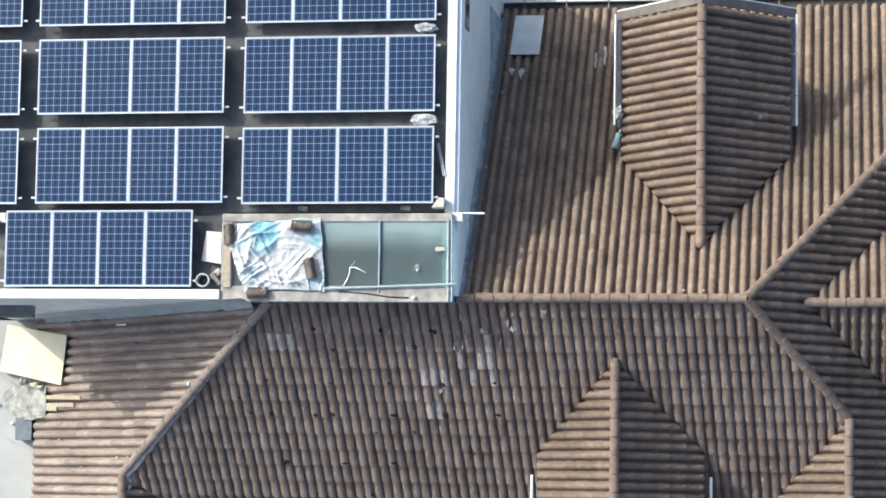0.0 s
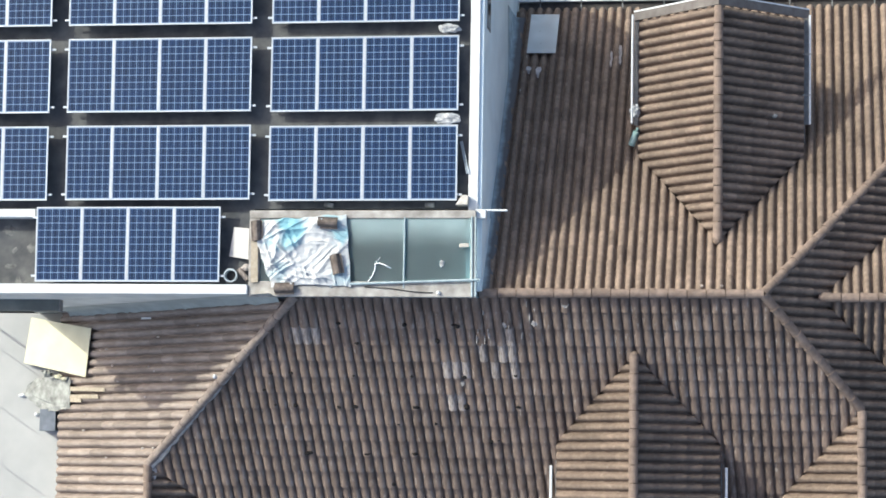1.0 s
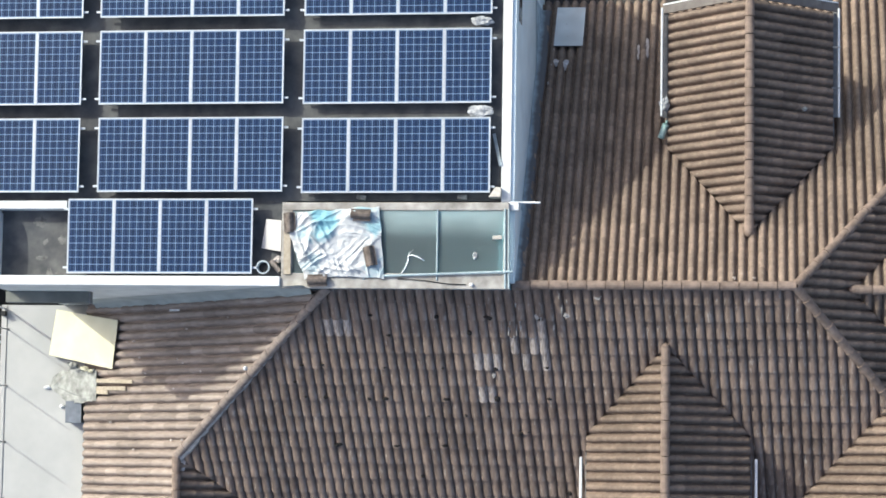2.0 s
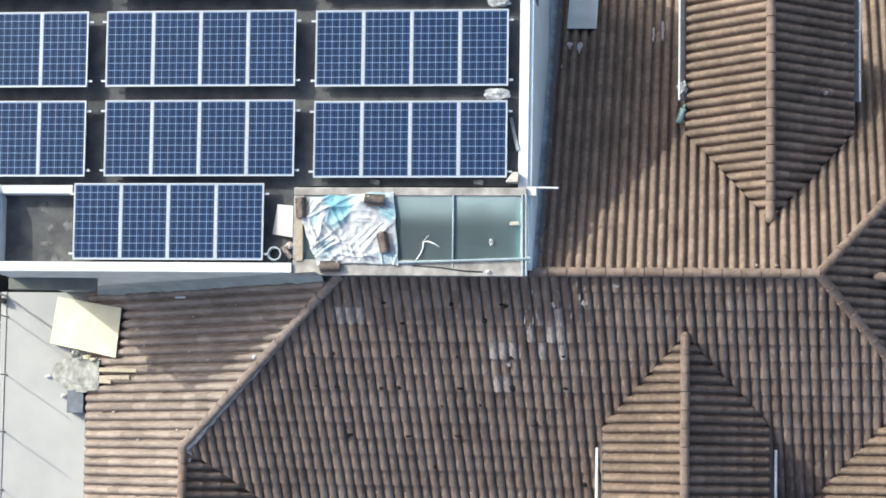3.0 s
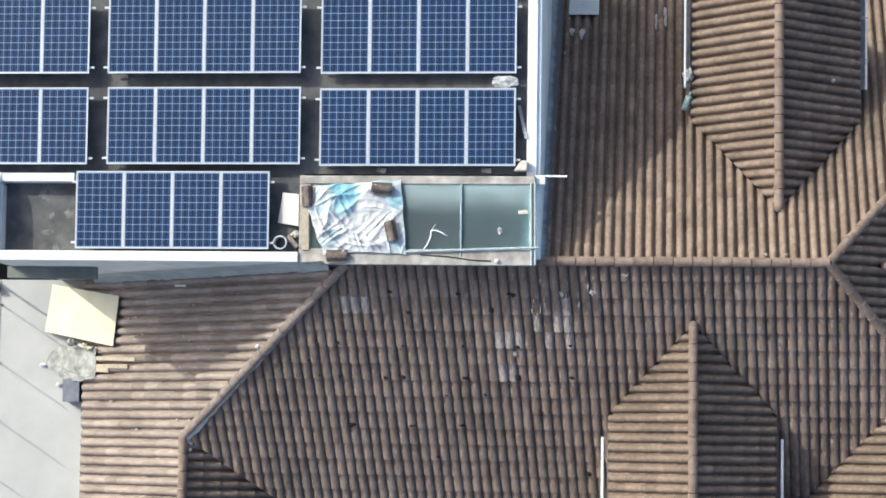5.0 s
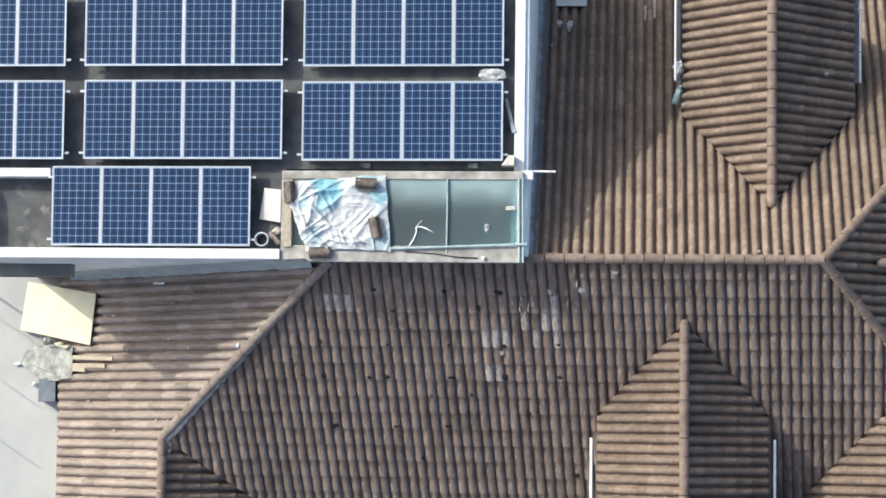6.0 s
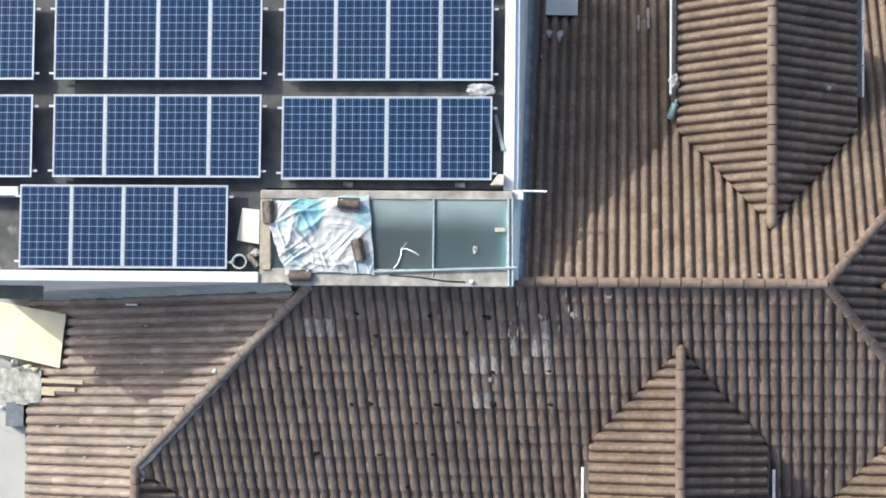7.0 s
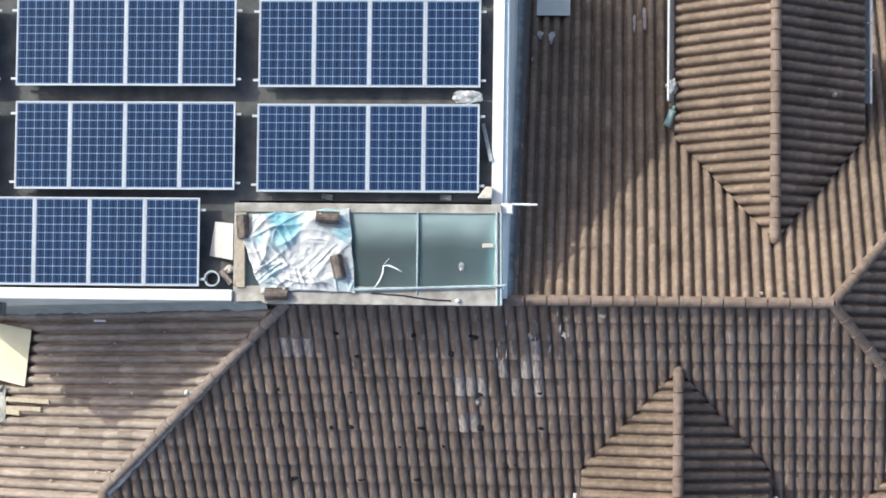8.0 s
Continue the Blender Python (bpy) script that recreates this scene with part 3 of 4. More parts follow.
pale_cap_mesh.materials[0] = pale_cap_mat


def caps(owner, a, b, step=0.384, lift=0.055, mesh=None):
    """Ridge caps laid from a up or along to b."""
    a, b = Vector(a), Vector(b)
    way = (b - a).normalized()
    side = Vector((0, 0, 1)).cross(way).normalized()
    turn = Matrix((way, side, way.cross(side))).transposed().to_4x4()
    n = max(1, round((b - a).length / step))
    rnd = random.Random(str(a))
    for i in range(n):
        ob = new("ridge_cap", mesh or cap_mesh)
        keep(ob, owner)
        p = a + (b - a) * i / n + Vector((0, 0, lift)) + side * rnd.uniform(-0.006, 0.006)
        ob.matrix_basis = Matrix.Translation(p) @ turn @ Euler((rnd.uniform(-0.03, 0.03), rnd.uniform(-0.01, 0.01), rnd.uniform(-0.014, 0.014))).to_matrix().to_4x4() @ Matrix.Diagonal(((b - a).length / n / 0.384 * (1.045 if abs(way.z) > 0.1 else 1.0), 1, 1, 1))


DN = dict(x=5.225, apex=0.165, z=9.068, half=1.80, valley=2.23, low=7.416, gable=5.24)
DS = dict(x=3.49, apex=-2.205, z=9.036, half=1.775, valley=-4.06, low=7.552, gable=-7.6)
DE = dict(x=7.375, y=-0.985, z=8.939, half=1.75, valley=9.11, low=7.392, gable=12.0)


roof = empty("roof_tiled", (0, -1, 5), label="brown clay roll-tile hipped roof, weathered and patched", category="roof", kind="structure")
a, b = DN["x"] - DN["half"], DN["x"] + DN["half"]
hip_y = RIDGE_Y + (b - RIDGE_E) * FALL_E / FALL
slope("roof_north", roof, (0, RIDGE_Y, RIDGE_Z), (0, 1), FALL, [
    [(WALL_E + 0.02, RIDGE_Y), (a, RIDGE_Y), (a, EAVE_N), (WALL_E + 0.02, EAVE_N)],
    [(a, RIDGE_Y), (DN["x"], RIDGE_Y), (DN["x"], DN["apex"]), (a, DN["valley"])],
    [(DN["x"], RIDGE_Y), (RIDGE_E, RIDGE_Y), (b, hip_y), (b, DN["valley"]), (DN["x"], DN["apex"])],
    [(b, hip_y), (EAVE_E, EAVE_N), (b, EAVE_N)],
    [(a, DN["gable"] - 0.2), (b, DN["gable"] - 0.2), (b, EAVE_N), (a, EAVE_N)],
], (0.3, 5.3, -1.0, 5.0), phase=0.35)
a, b = DS["x"] - DS["half"], DS["x"] + DS["half"]
ve, VALLEY = FALL_E / FALL, 0.71
CREEP = -0.024
VALLEY_END = HIP_W[1] - VALLEY * (RIDGE_W - HIP_W[0])
PALE = [(-3.72, -1.82), (-3.51, -1.82), (-3.30, -1.82), (-0.47, -2.42), (-0.28, -2.42), (-0.06, -2.42), (0.58, -2.52), (0.32, -2.15), (0.76, -2.15), (0.98, -2.13), (0.99, -2.52), (-0.44, -3.10), (-0.21, -3.09), (0.87, -1.70), (2.09, -1.22)]
slope("roof_south", roof, (0, RIDGE_Y, RIDGE_Z), (0, -1), FALL, [
    [(HIP_W[0], HIP_W[1]), (RIDGE_W, VALLEY_END), (a, VALLEY_END), (a, RIDGE_Y), (RIDGE_W, RIDGE_Y)],
    [(RIDGE_W, EAVE_S), (a, EAVE_S), (a, VALLEY_END), (RIDGE_W, VALLEY_END)],
    [(a, DS["valley"]), (DS["x"], DS["apex"]), (DS["x"], RIDGE_Y), (a, RIDGE_Y)],
    [(DS["x"], DS["apex"]), (b, DS["valley"]), (b, RIDGE_Y), (DS["x"], RIDGE_Y)],
    [(b, HIP_E[1] - ve * (HIP_E[0] - b)), (RIDGE_E, HIP_E[1] - ve * (HIP_E[0] - RIDGE_E)), (RIDGE_E, RIDGE_Y), (b, RIDGE_Y)],
    [(RIDGE_E, HIP_E[1] - ve * (HIP_E[0] - RIDGE_E)), (HIP_E[0], HIP_E[1]), (RIDGE_E, RIDGE_Y)],
], (-4.15, 2.3, -4.0, -1.1), phase=0.15, pale=PALE, wobble=0.012, kind="dim", relief=0.84, creep=CREEP)
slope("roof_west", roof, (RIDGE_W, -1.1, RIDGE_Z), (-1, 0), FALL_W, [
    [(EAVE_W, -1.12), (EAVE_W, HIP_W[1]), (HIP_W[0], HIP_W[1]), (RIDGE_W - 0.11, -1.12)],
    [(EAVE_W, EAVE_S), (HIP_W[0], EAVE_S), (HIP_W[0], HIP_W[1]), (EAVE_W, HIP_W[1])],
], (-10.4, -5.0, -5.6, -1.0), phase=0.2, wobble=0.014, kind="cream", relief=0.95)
slope("roof_wing_west", roof, HIP_W, (1, 0), FALL_W, [
    [(HIP_W[0], EAVE_S), (RIDGE_W, EAVE_S), (RIDGE_W, HIP_W[1] - VALLEY * (RIDGE_W - HIP_W[0])), (HIP_W[0], HIP_W[1])],
], (-7.7, -4.0, -7.0, -4.8))
slope("roof_wing_east", roof, HIP_E, (-1, 0), FALL_E, [
    [(5.27, EAVE_S), (HIP_E[0], EAVE_S), (HIP_E[0], HIP_E[1]), (5.27, HIP_E[1] - ve * (HIP_E[0] - 5.27))],
], (6.4, 8.5, -6.2, -3.0))
v0, v1 = DE["y"] - DE["half"], DE["y"] + DE["half"]
hip_x = RIDGE_Y + (DE["valley"] - RIDGE_E) * FALL_E / FALL
slope("roof_east", roof, (RIDGE_E, RIDGE_Y, RIDGE_Z), (1, 0), FALL_E, [
    [(RIDGE_E, RIDGE_Y), (DE["x"], DE["y"]), (DE["valley"], v1), (DE["valley"], hip_x)],
    [(DE["valley"], v1), (EAVE_E, v1), (EAVE_E, EAVE_N), (DE["valley"], hip_x)],
    [(RIDGE_E, RIDGE_Y), (HIP_E[0], HIP_E[1]), (DE["valley"], HIP_E[1]), (DE["valley"], v0), (DE["x"], DE["y"])],
    [(HIP_E[0], EAVE_S), (EAVE_E, EAVE_S), (EAVE_E, HIP_E[1]), (HIP_E[0], HIP_E[1])],
    [(DE["valley"], HIP_E[1]), (EAVE_E, HIP_E[1]), (EAVE_E, v0), (DE["valley"], v0)],
], (6.3, 9.5, -5.0, 1.5), phase=0.4)
caps(roof, (RIDGE_E + 0.02, RIDGE_Y, RIDGE_Z + 0.02), (WALL_E, RIDGE_Y, RIDGE_Z + 0.02))
caps(roof, (HIP_W[0], HIP_W[1], HIP_W[2]), (RIDGE_W + 0.1, RIDGE_Y - 0.05, RIDGE_Z), mesh=pale_cap_mesh)
caps(roof, (HIP_W[0], EAVE_S, HIP_W[2]), (HIP_W[0], HIP_W[1], HIP_W[2]))
caps(roof, (HIP_E[0], HIP_E[1], HIP_E[2]), (RIDGE_E, RIDGE_Y, RIDGE_Z))
caps(roof, (HIP_E[0], EAVE_S, HIP_E[2]), (HIP_E[0], HIP_E[1], HIP_E[2]))
caps(roof, (EAVE_E, EAVE_N, height_n(EAVE_N)), (RIDGE_E, RIDGE_Y, RIDGE_Z))



def bedding(a, b, side, width=0.07, drop=0.0):
    """A strip of mortar along the foot of the ridge caps."""
    a, b = Vector(a), Vector(b)
    n = int((b - a).length / 0.12)
    rnd = random.Random(str(b))
    bm = bmesh.new()
    rows = []
    for i in range(n + 1):
        p = a + (b - a) * i / n
        w = width * rnd.uniform(0.6, 1.25)
        out = Vector((*side, 0)).normalized()
        rows.append([bm.verts.new(p + out * o + Vector((0, 0, h - drop * o))) for o, h in ((0.06, 0.10), (0.10, 0.115), (0.10 + w, 0.095), (0.11 + w, 0.03))])
    for p, q in zip(rows, rows[1:]):
        for k in range(3):
            bm.faces.new((p[k], q[k], q[k + 1], p[k + 1]))
    bmesh.ops.recalc_face_normals(bm, faces=bm.faces[:])
    part("mortar_bedding", bm, mortar_mat, roof, "grey mortar strip beside the ridge caps")


bedding(HIP_W, (RIDGE_W, RIDGE_Y, RIDGE_Z), (1, -1), 0.06, 0.3)

# dark lumps added in the courses of the shaded slope, for shadowed gaps
rnd = random.Random(8)
GAP_SPOTS = [(-2.79, -1.68), (-1.31, -2.80), (-0.22, -1.66), (-3.94, -2.85), (-2.61, -2.79), (-0.19, -2.81), (0.93, -2.78), (-3.97, -3.41), (-2.59, -3.38), (-1.32, -3.37), (-0.17, -3.37), (0.94, -3.38), (-1.39, -1.69), (-3.81, -4.45), (-2.51, -4.46), (-1.40, -4.44), (0.87, -1.68)]
for i in range(34):
    x, y = GAP_SPOTS[i] if i < len(GAP_SPOTS) else (rnd.uniform(-5.2, 2.2), rnd.uniform(-5.4, -1.5))
    wide = rnd.uniform(0.04, 0.072) if i < len(GAP_SPOTS) else rnd.uniform(0.025, 0.05)
    if x < -3.7 and y > -1.1 - (-3.7 - x) * 0.95 - 0.4:
        continue
    y = -1 - round((-1 - y) * 1.281 / COURSE) * COURSE / 1.281 + rnd.uniform(-0.03, 0.05)
    bm = bmesh.new()
    bmesh.ops.create_icosphere(bm, subdivisions=3, radius=1)
    long = rnd.uniform(0.5, 1.15)
    for v in bm.verts:
        ragged = 1 + 0.75 * noise.noise(v.co * 2.3 + Vector((i, 0, 0))) + 0.4 * noise.noise(v.co * 6 + Vector((0, i, 0)))
        v.co = Vector((v.co.x * wide * ragged, v.co.y * wide * long * ragged, v.co.z * 0.028))
    ob = part("moss", bm, gap_spot_mat)
    ob.matrix_basis = Matrix.Translation((x + rnd.uniform(-0.03, 0.03), y, height_s(y) + 0.088)) @ Matrix.Rotation(math.atan(FALL), 4, "X")
    tagged(ob, "dark lump standing for a shaded gap in a tile joint", "moss", "moss clumps on the tiles")

# walls of the tiled house, under its eaves
walls = empty("wall_tiled_house", (2, -2, 0), label="beige rendered walls under the tiled roof", category="wall", kind="structure")
part("wall", box(WALL_E + 0.01, 11.9, 5.2, 5.45, 0, 4.55), house_wall_mat, walls)
part("wall", box(11.7, 11.95, EAVE_S + 0.5, 5.2, 0, 4.4), house_wall_mat, walls)
part("wall", box(-9.9, 11.7, EAVE_S + 0.5, EAVE_S + 0.75, 0, 4.0), house_wall_mat, walls)
part("wall", box(-10.1, -9.9, EAVE_S + 0.75, WALL_S - 0.01, 0, 4.8), house_wall_mat, walls)


def dormer(name, along, x, apex, z, half, valley, low, gable, label, span, inset=0.3):
    """A gabled dormer; along: 'n', 's' or 'e', the way that its gable faces."""
    thing = empty(name, (x, apex, z), label=label, category="dormer", group="dormers on the tiled roof")
    fall = (z - low) / half
    ends = (apex, valley, gable)
    turn = {"n": lambda u, v: (x + u, v), "s": lambda u, v: (x + u, v), "e": lambda u, v: (v, x - u)}[along]
    for s in (-1, 1):
        poly = [turn(0, ends[0]), turn(s * half, ends[1]), turn(s * half, ends[2]), turn(0, ends[2])]
        area = sum(p[0] * q[1] - q[0] * p[1] for p, q in zip(poly, poly[1:] + poly[:1]))
        poly = poly if area > 0 else poly[::-1]
        d = (s, 0) if along in "ns" else (0, -s)
        slope("dormer_slope", thing, (*turn(0, ends[2]), z), d, fall, [poly], span, phase=0.5, label="brown roll tiles on the dormer slope")
    way = 1 if ends[2] > ends[0] else -1
    caps(thing, (*turn(0, ends[2] - 0.02 * way), z + 0.03), (*turn(0, ends[0] + 0.03 * way), z + 0.03))
    end = bmesh.new()
    bmesh.ops.create_uvsphere(end, u_segments=14, v_segments=8, radius=0.098, matrix=Matrix.Translation((*turn(0, ends[0] + 0.03 * way), z + 0.075)))
    part("end_cap", end, cap_mat, thing, "rounded end of the ridge caps", smooth=True)
    # cheeks and front wall below the tiles
    for s in (-1, 1):
        p, q = turn(s * (half - 0.32), ends[1] - 0.3 * way), turn(s * (half - 0.24), ends[2] - inset * way)
        part("cheek", box(min(p[0], q[0]), max(p[0], q[0]), min(p[1], q[1]), max(p[1], q[1]), low - 2.2, low + 0.02), house_wall_mat, thing)
    p, q = turn(-half + 0.33, ends[2] - (inset + 0.2) * way), turn(half - 0.33, ends[2] - (inset + 0.01) * way)
    part("front_wall", box(min(p[0], q[0]), max(p[0], q[0]), min(p[1], q[1]), max(p[1], q[1]), low - 2.4, low + 0.1), house_wall_mat, thing)
    return thing, turn, ends, way, fall


dn, turn, ends, way, fall = dormer("dormer", "n", label="gabled tiled dormer with white gutters, ridge facing the far eave", span=(2, 8, -1, 7), inset=0.80, **DN)
# gutters, fascias and gable verge
for s in (-1, 1):
    e = DN["x"] + s * DN["half"]
    bm = box(min(e + s * 0.02, e + s * 0.105), max(e + s * 0.02, e + s * 0.105), 2.93, DN["gable"] + 0.05, DN["low"] - 0.10, DN["low"] - 0.085, 0.002)
    box(min(e + s * 0.005, e + s * 0.02), max(e + s * 0.005, e + s * 0.02), 2.5, DN["gable"] + 0.02, DN["low"] - 0.17, DN["low"] - 0.02, 0.002, bm=bm)
    part("fascia", bm, fascia_mat, dn, "grey fascia board")
    for k in range(2):
        y = 3.55 + k * 0.9
        part("gutter_bracket", box(min(e - s * 0.03, e + s * 0.17), max(e - s * 0.03, e + s * 0.17), y - 0.012, y + 0.012, DN["low"] + 0.10, DN["low"] + 0.112, 0.002), fascia_mat, dn)
    part("gutter", box(min(e + s * 0.105, e + s * 0.15), max(e + s * 0.105, e + s * 0.15), 2.92, DN["gable"] + 0.10, DN["low"] + (0.10 if s < 0 else -0.05), DN["low"] + (0.28 if s < 0 else 0.0), 0.012), gutter_white, dn, "white painted gutter")
    lo, hi = Vector((e + s * 0.12, DN["gable"] + 0.04, DN["low"] - 0.05)), Vector((DN["x"], DN["gable"] + 0.04, DN["z"] + 0.06))
    for nm, off, w, mt, lb in (("verge_board", 0.0, 0.22, channel_mat, "grey verge board"), ("verge_edge", 0.190, 0.030, gutter_white, "white verge edge")):
        bm = bmesh.new()
        quad = []
        for p in (lo, hi):
            for dy, dz in ((off, 0.0), (off + w, 0.0), (off + w, -0.06), (off, -0.06)):
                quad.append(bm.verts.new((p.x, p.y + dy - 0.02, p.z + dz + (0.004 if off else 0))))
        for f in ((0, 1, 2, 3), (7, 6, 5, 4), (0, 4, 5, 1), (1, 5, 6, 2), (2, 6, 7, 3), (3, 7, 4, 0)):
            bm.faces.new([quad[i] for i in f])
        bmesh.ops.recalc_face_normals(bm, faces=bm.faces[:])
        part(nm, bm, mt, dn, lb)
ds, turn, ends, way, fall = dormer("dormer", "s", label="gabled tiled dormer with short white gutters on the shaded slope", span=(1, 6, -8, -2), **DS)
for s in (-1, 1):
    e = DS["x"] + s * DS["half"]
    part("fascia", box(min(e + s * 0.005, e + s * 0.02), max(e + s * 0.005, e + s * 0.02), DS["gable"], -4.45, DS["low"] - 0.17, DS["low"] - 0.02, 0.002), fascia_mat, ds, "grey fascia board")
    part("gutter", box(min(e + s * 0.09, e + s * 0.15), max(e + s * 0.09, e + s * 0.15), DS["gable"], -4.55, DS["low"] - 0.09, DS["low"] + 0.0, 0.01), gutter_white, ds, "white painted gutter")
dormer("dormer", "e", x=DE["y"], apex=DE["x"], z=DE["z"], half=DE["half"], valley=DE["valley"], low=DE["low"], gable=DE["gable"],
       label="gabled tiled dormer on the shaded hip end", span=(7, 10, -3, 1))

# ---- terrace on the west ----
tagged(part("floor_terrace", box(-12.38, -9.9, -16, WALL_S - 0.005, TERRACE - 0.3, TERRACE, 0.005), terrace_mat), "pale grey membrane terrace with faint dirt", "terrace", kind="structure")
# Added out of view to keep sunlight off the gap beside the terrace.
tagged(part("wall_gap_shade", box(-15.3, -14.9, -30, 12, 0, 5.5, 0.01), house_wall_mat), "unseen beige wall added to shade the gap beside the terrace", "wall", kind="structure")
tagged(part("trim_terrace_kerb", box(-12.52, -12.38, -16, WALL_S - 0.005, 0.0, TERRACE + 0.025, 0.01), terrace_mat), "pale grey kerb along the terrace edge", "kerb", kind="structure")

# ---- main gutter along the far eave ----
gz = height_n(EAVE_N) - 0.12
gutter = empty("eave_gutter", (6, EAVE_N + 0.2, gz), label="dark zinc eave gutter with a white front edge", category="gutter")
bm = box(WALL_E + 0.09, EAVE_E, EAVE_N + 0.03, EAVE_N + 0.25, gz - 0.1, gz - 0.085, 0.003)
box(WALL_E + 0.09, EAVE_E, EAVE_N + 0.03, EAVE_N + 0.042, gz - 0.084, gz, 0.003, bm=bm)
part("trough", bm, trough_mat, gutter, "dark grey zinc trough")
part("front_edge", box(WALL_E + 0.09, EAVE_E, EAVE_N + 0.252, EAVE_N + 0.30, gz - 0.1, gz + 0.02, 0.008), gutter_white, gutter, "white painted front edge")
for i in range(13):
    x = WALL_E + 0.6 + i * 0.97
    part("bracket", box(x - 0.012, x + 0.012, EAVE_N - 0.02, EAVE_N + 0.295, gz + 0.021, gz + 0.032, 0.002), fascia_mat, gutter)

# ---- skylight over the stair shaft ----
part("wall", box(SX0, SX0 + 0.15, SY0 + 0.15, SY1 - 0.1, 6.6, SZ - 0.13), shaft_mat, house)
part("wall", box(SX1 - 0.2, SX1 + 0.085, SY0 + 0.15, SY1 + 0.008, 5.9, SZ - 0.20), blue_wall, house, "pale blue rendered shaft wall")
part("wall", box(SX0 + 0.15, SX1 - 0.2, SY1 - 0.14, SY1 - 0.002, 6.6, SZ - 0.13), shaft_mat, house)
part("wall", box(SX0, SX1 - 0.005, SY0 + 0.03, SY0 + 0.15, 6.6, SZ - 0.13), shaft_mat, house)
tagged(part("floor_shaft", box(SX0 + 0.15, SX1 - 0.2, SY0 + 0.15, SY1 - 0.14, 7.6, 7.7, 0), shaft_mat), "floor under the skylight, its dimness put into a dark tone", "floor", kind="structure")
# Added dark lining that hides the sunlit east side of the shaft.
part("wall", box(SX1 - 0.225, SX1 - 0.202, SY0 + 0.16, SY1 - 0.15, 7.7, SZ - 0.14), shaft_mat, house)
skylight = empty("skylight", (-2.1, -0.25, SZ - 0.1), label="glass skylight with weathered metal flashing round it", category="skylight")
for a in ((SX0, SX1 - 0.02, GY1, SY1), (SX0, SX1, SY0, GY0), (SX0, GX0, GY0 + 0.002, GY1 - 0.002), (GX1, SX1 - 0.02, GY0 + 0.002, GY1 - 0.002)):
    part("flashing", box(*a, SZ - 0.13, SZ, 0.012), border_mat, skylight, "stained grey metal flashing")
for x in (-2.78, -1.235):
    part("glazing_bar", box(x - 0.015, x + 0.015, GY0 - 0.14, GY1 + 0.02, SZ - 0.05, SZ + 0.022, 0.006), rail_mat, skylight, "pale painted glazing bar")
for a, b in ((GX0, -2.802), (-2.758, -1.257), (-1.213, GX1)):
    ob = part("glass_pane", box(a + 0.003, b - 0.003, GY0 + 0.003, GY1 - 0.003, SZ - 0.045, SZ - 0.033, 0), skylight_glass, skylight, "green-tinted glass pane, paler towards its upper rim")
    ob.visible_shadow = False
part("edge_pipe", tube([(-2.36, -0.865, SZ + 0.05), (-1.0, -0.815, SZ + 0.055), (0.36, -0.765, SZ + 0.05)], 0.026), rail_mat, skylight, "pale blue painted pipe")
for x in (0.185, 0.262):
    part("edge_pipe", tube([(x, 0.555, SZ + 0.02), (x + 0.01, -0.27, SZ + 0.022), (x + 0.02, -1.115, SZ + 0.02)], 0.022), rail_mat, skylight, "pale painted edge pipe")
for x in (-2.2, 0.2):
    part("pipe_clip", box(x - 0.02, x + 0.02, -0.87 if x < 0 else -0.785, -0.82 if x < 0 else -0.745, SZ - 0.001, SZ + 0.03, 0.003), rail_mat, skylight)
part("corner_block", box(0.245, 0.465, 0.53, 0.72, 10.22, 10.42, 0.015), white_wall, skylight, "white rendered corner block")
part("overflow_rod", tube([(0.44, 0.712, 10.32), (0.90, 0.707, 10.32)], 0.022), gutter_white, skylight, "white pipe sticking out over the tiles")


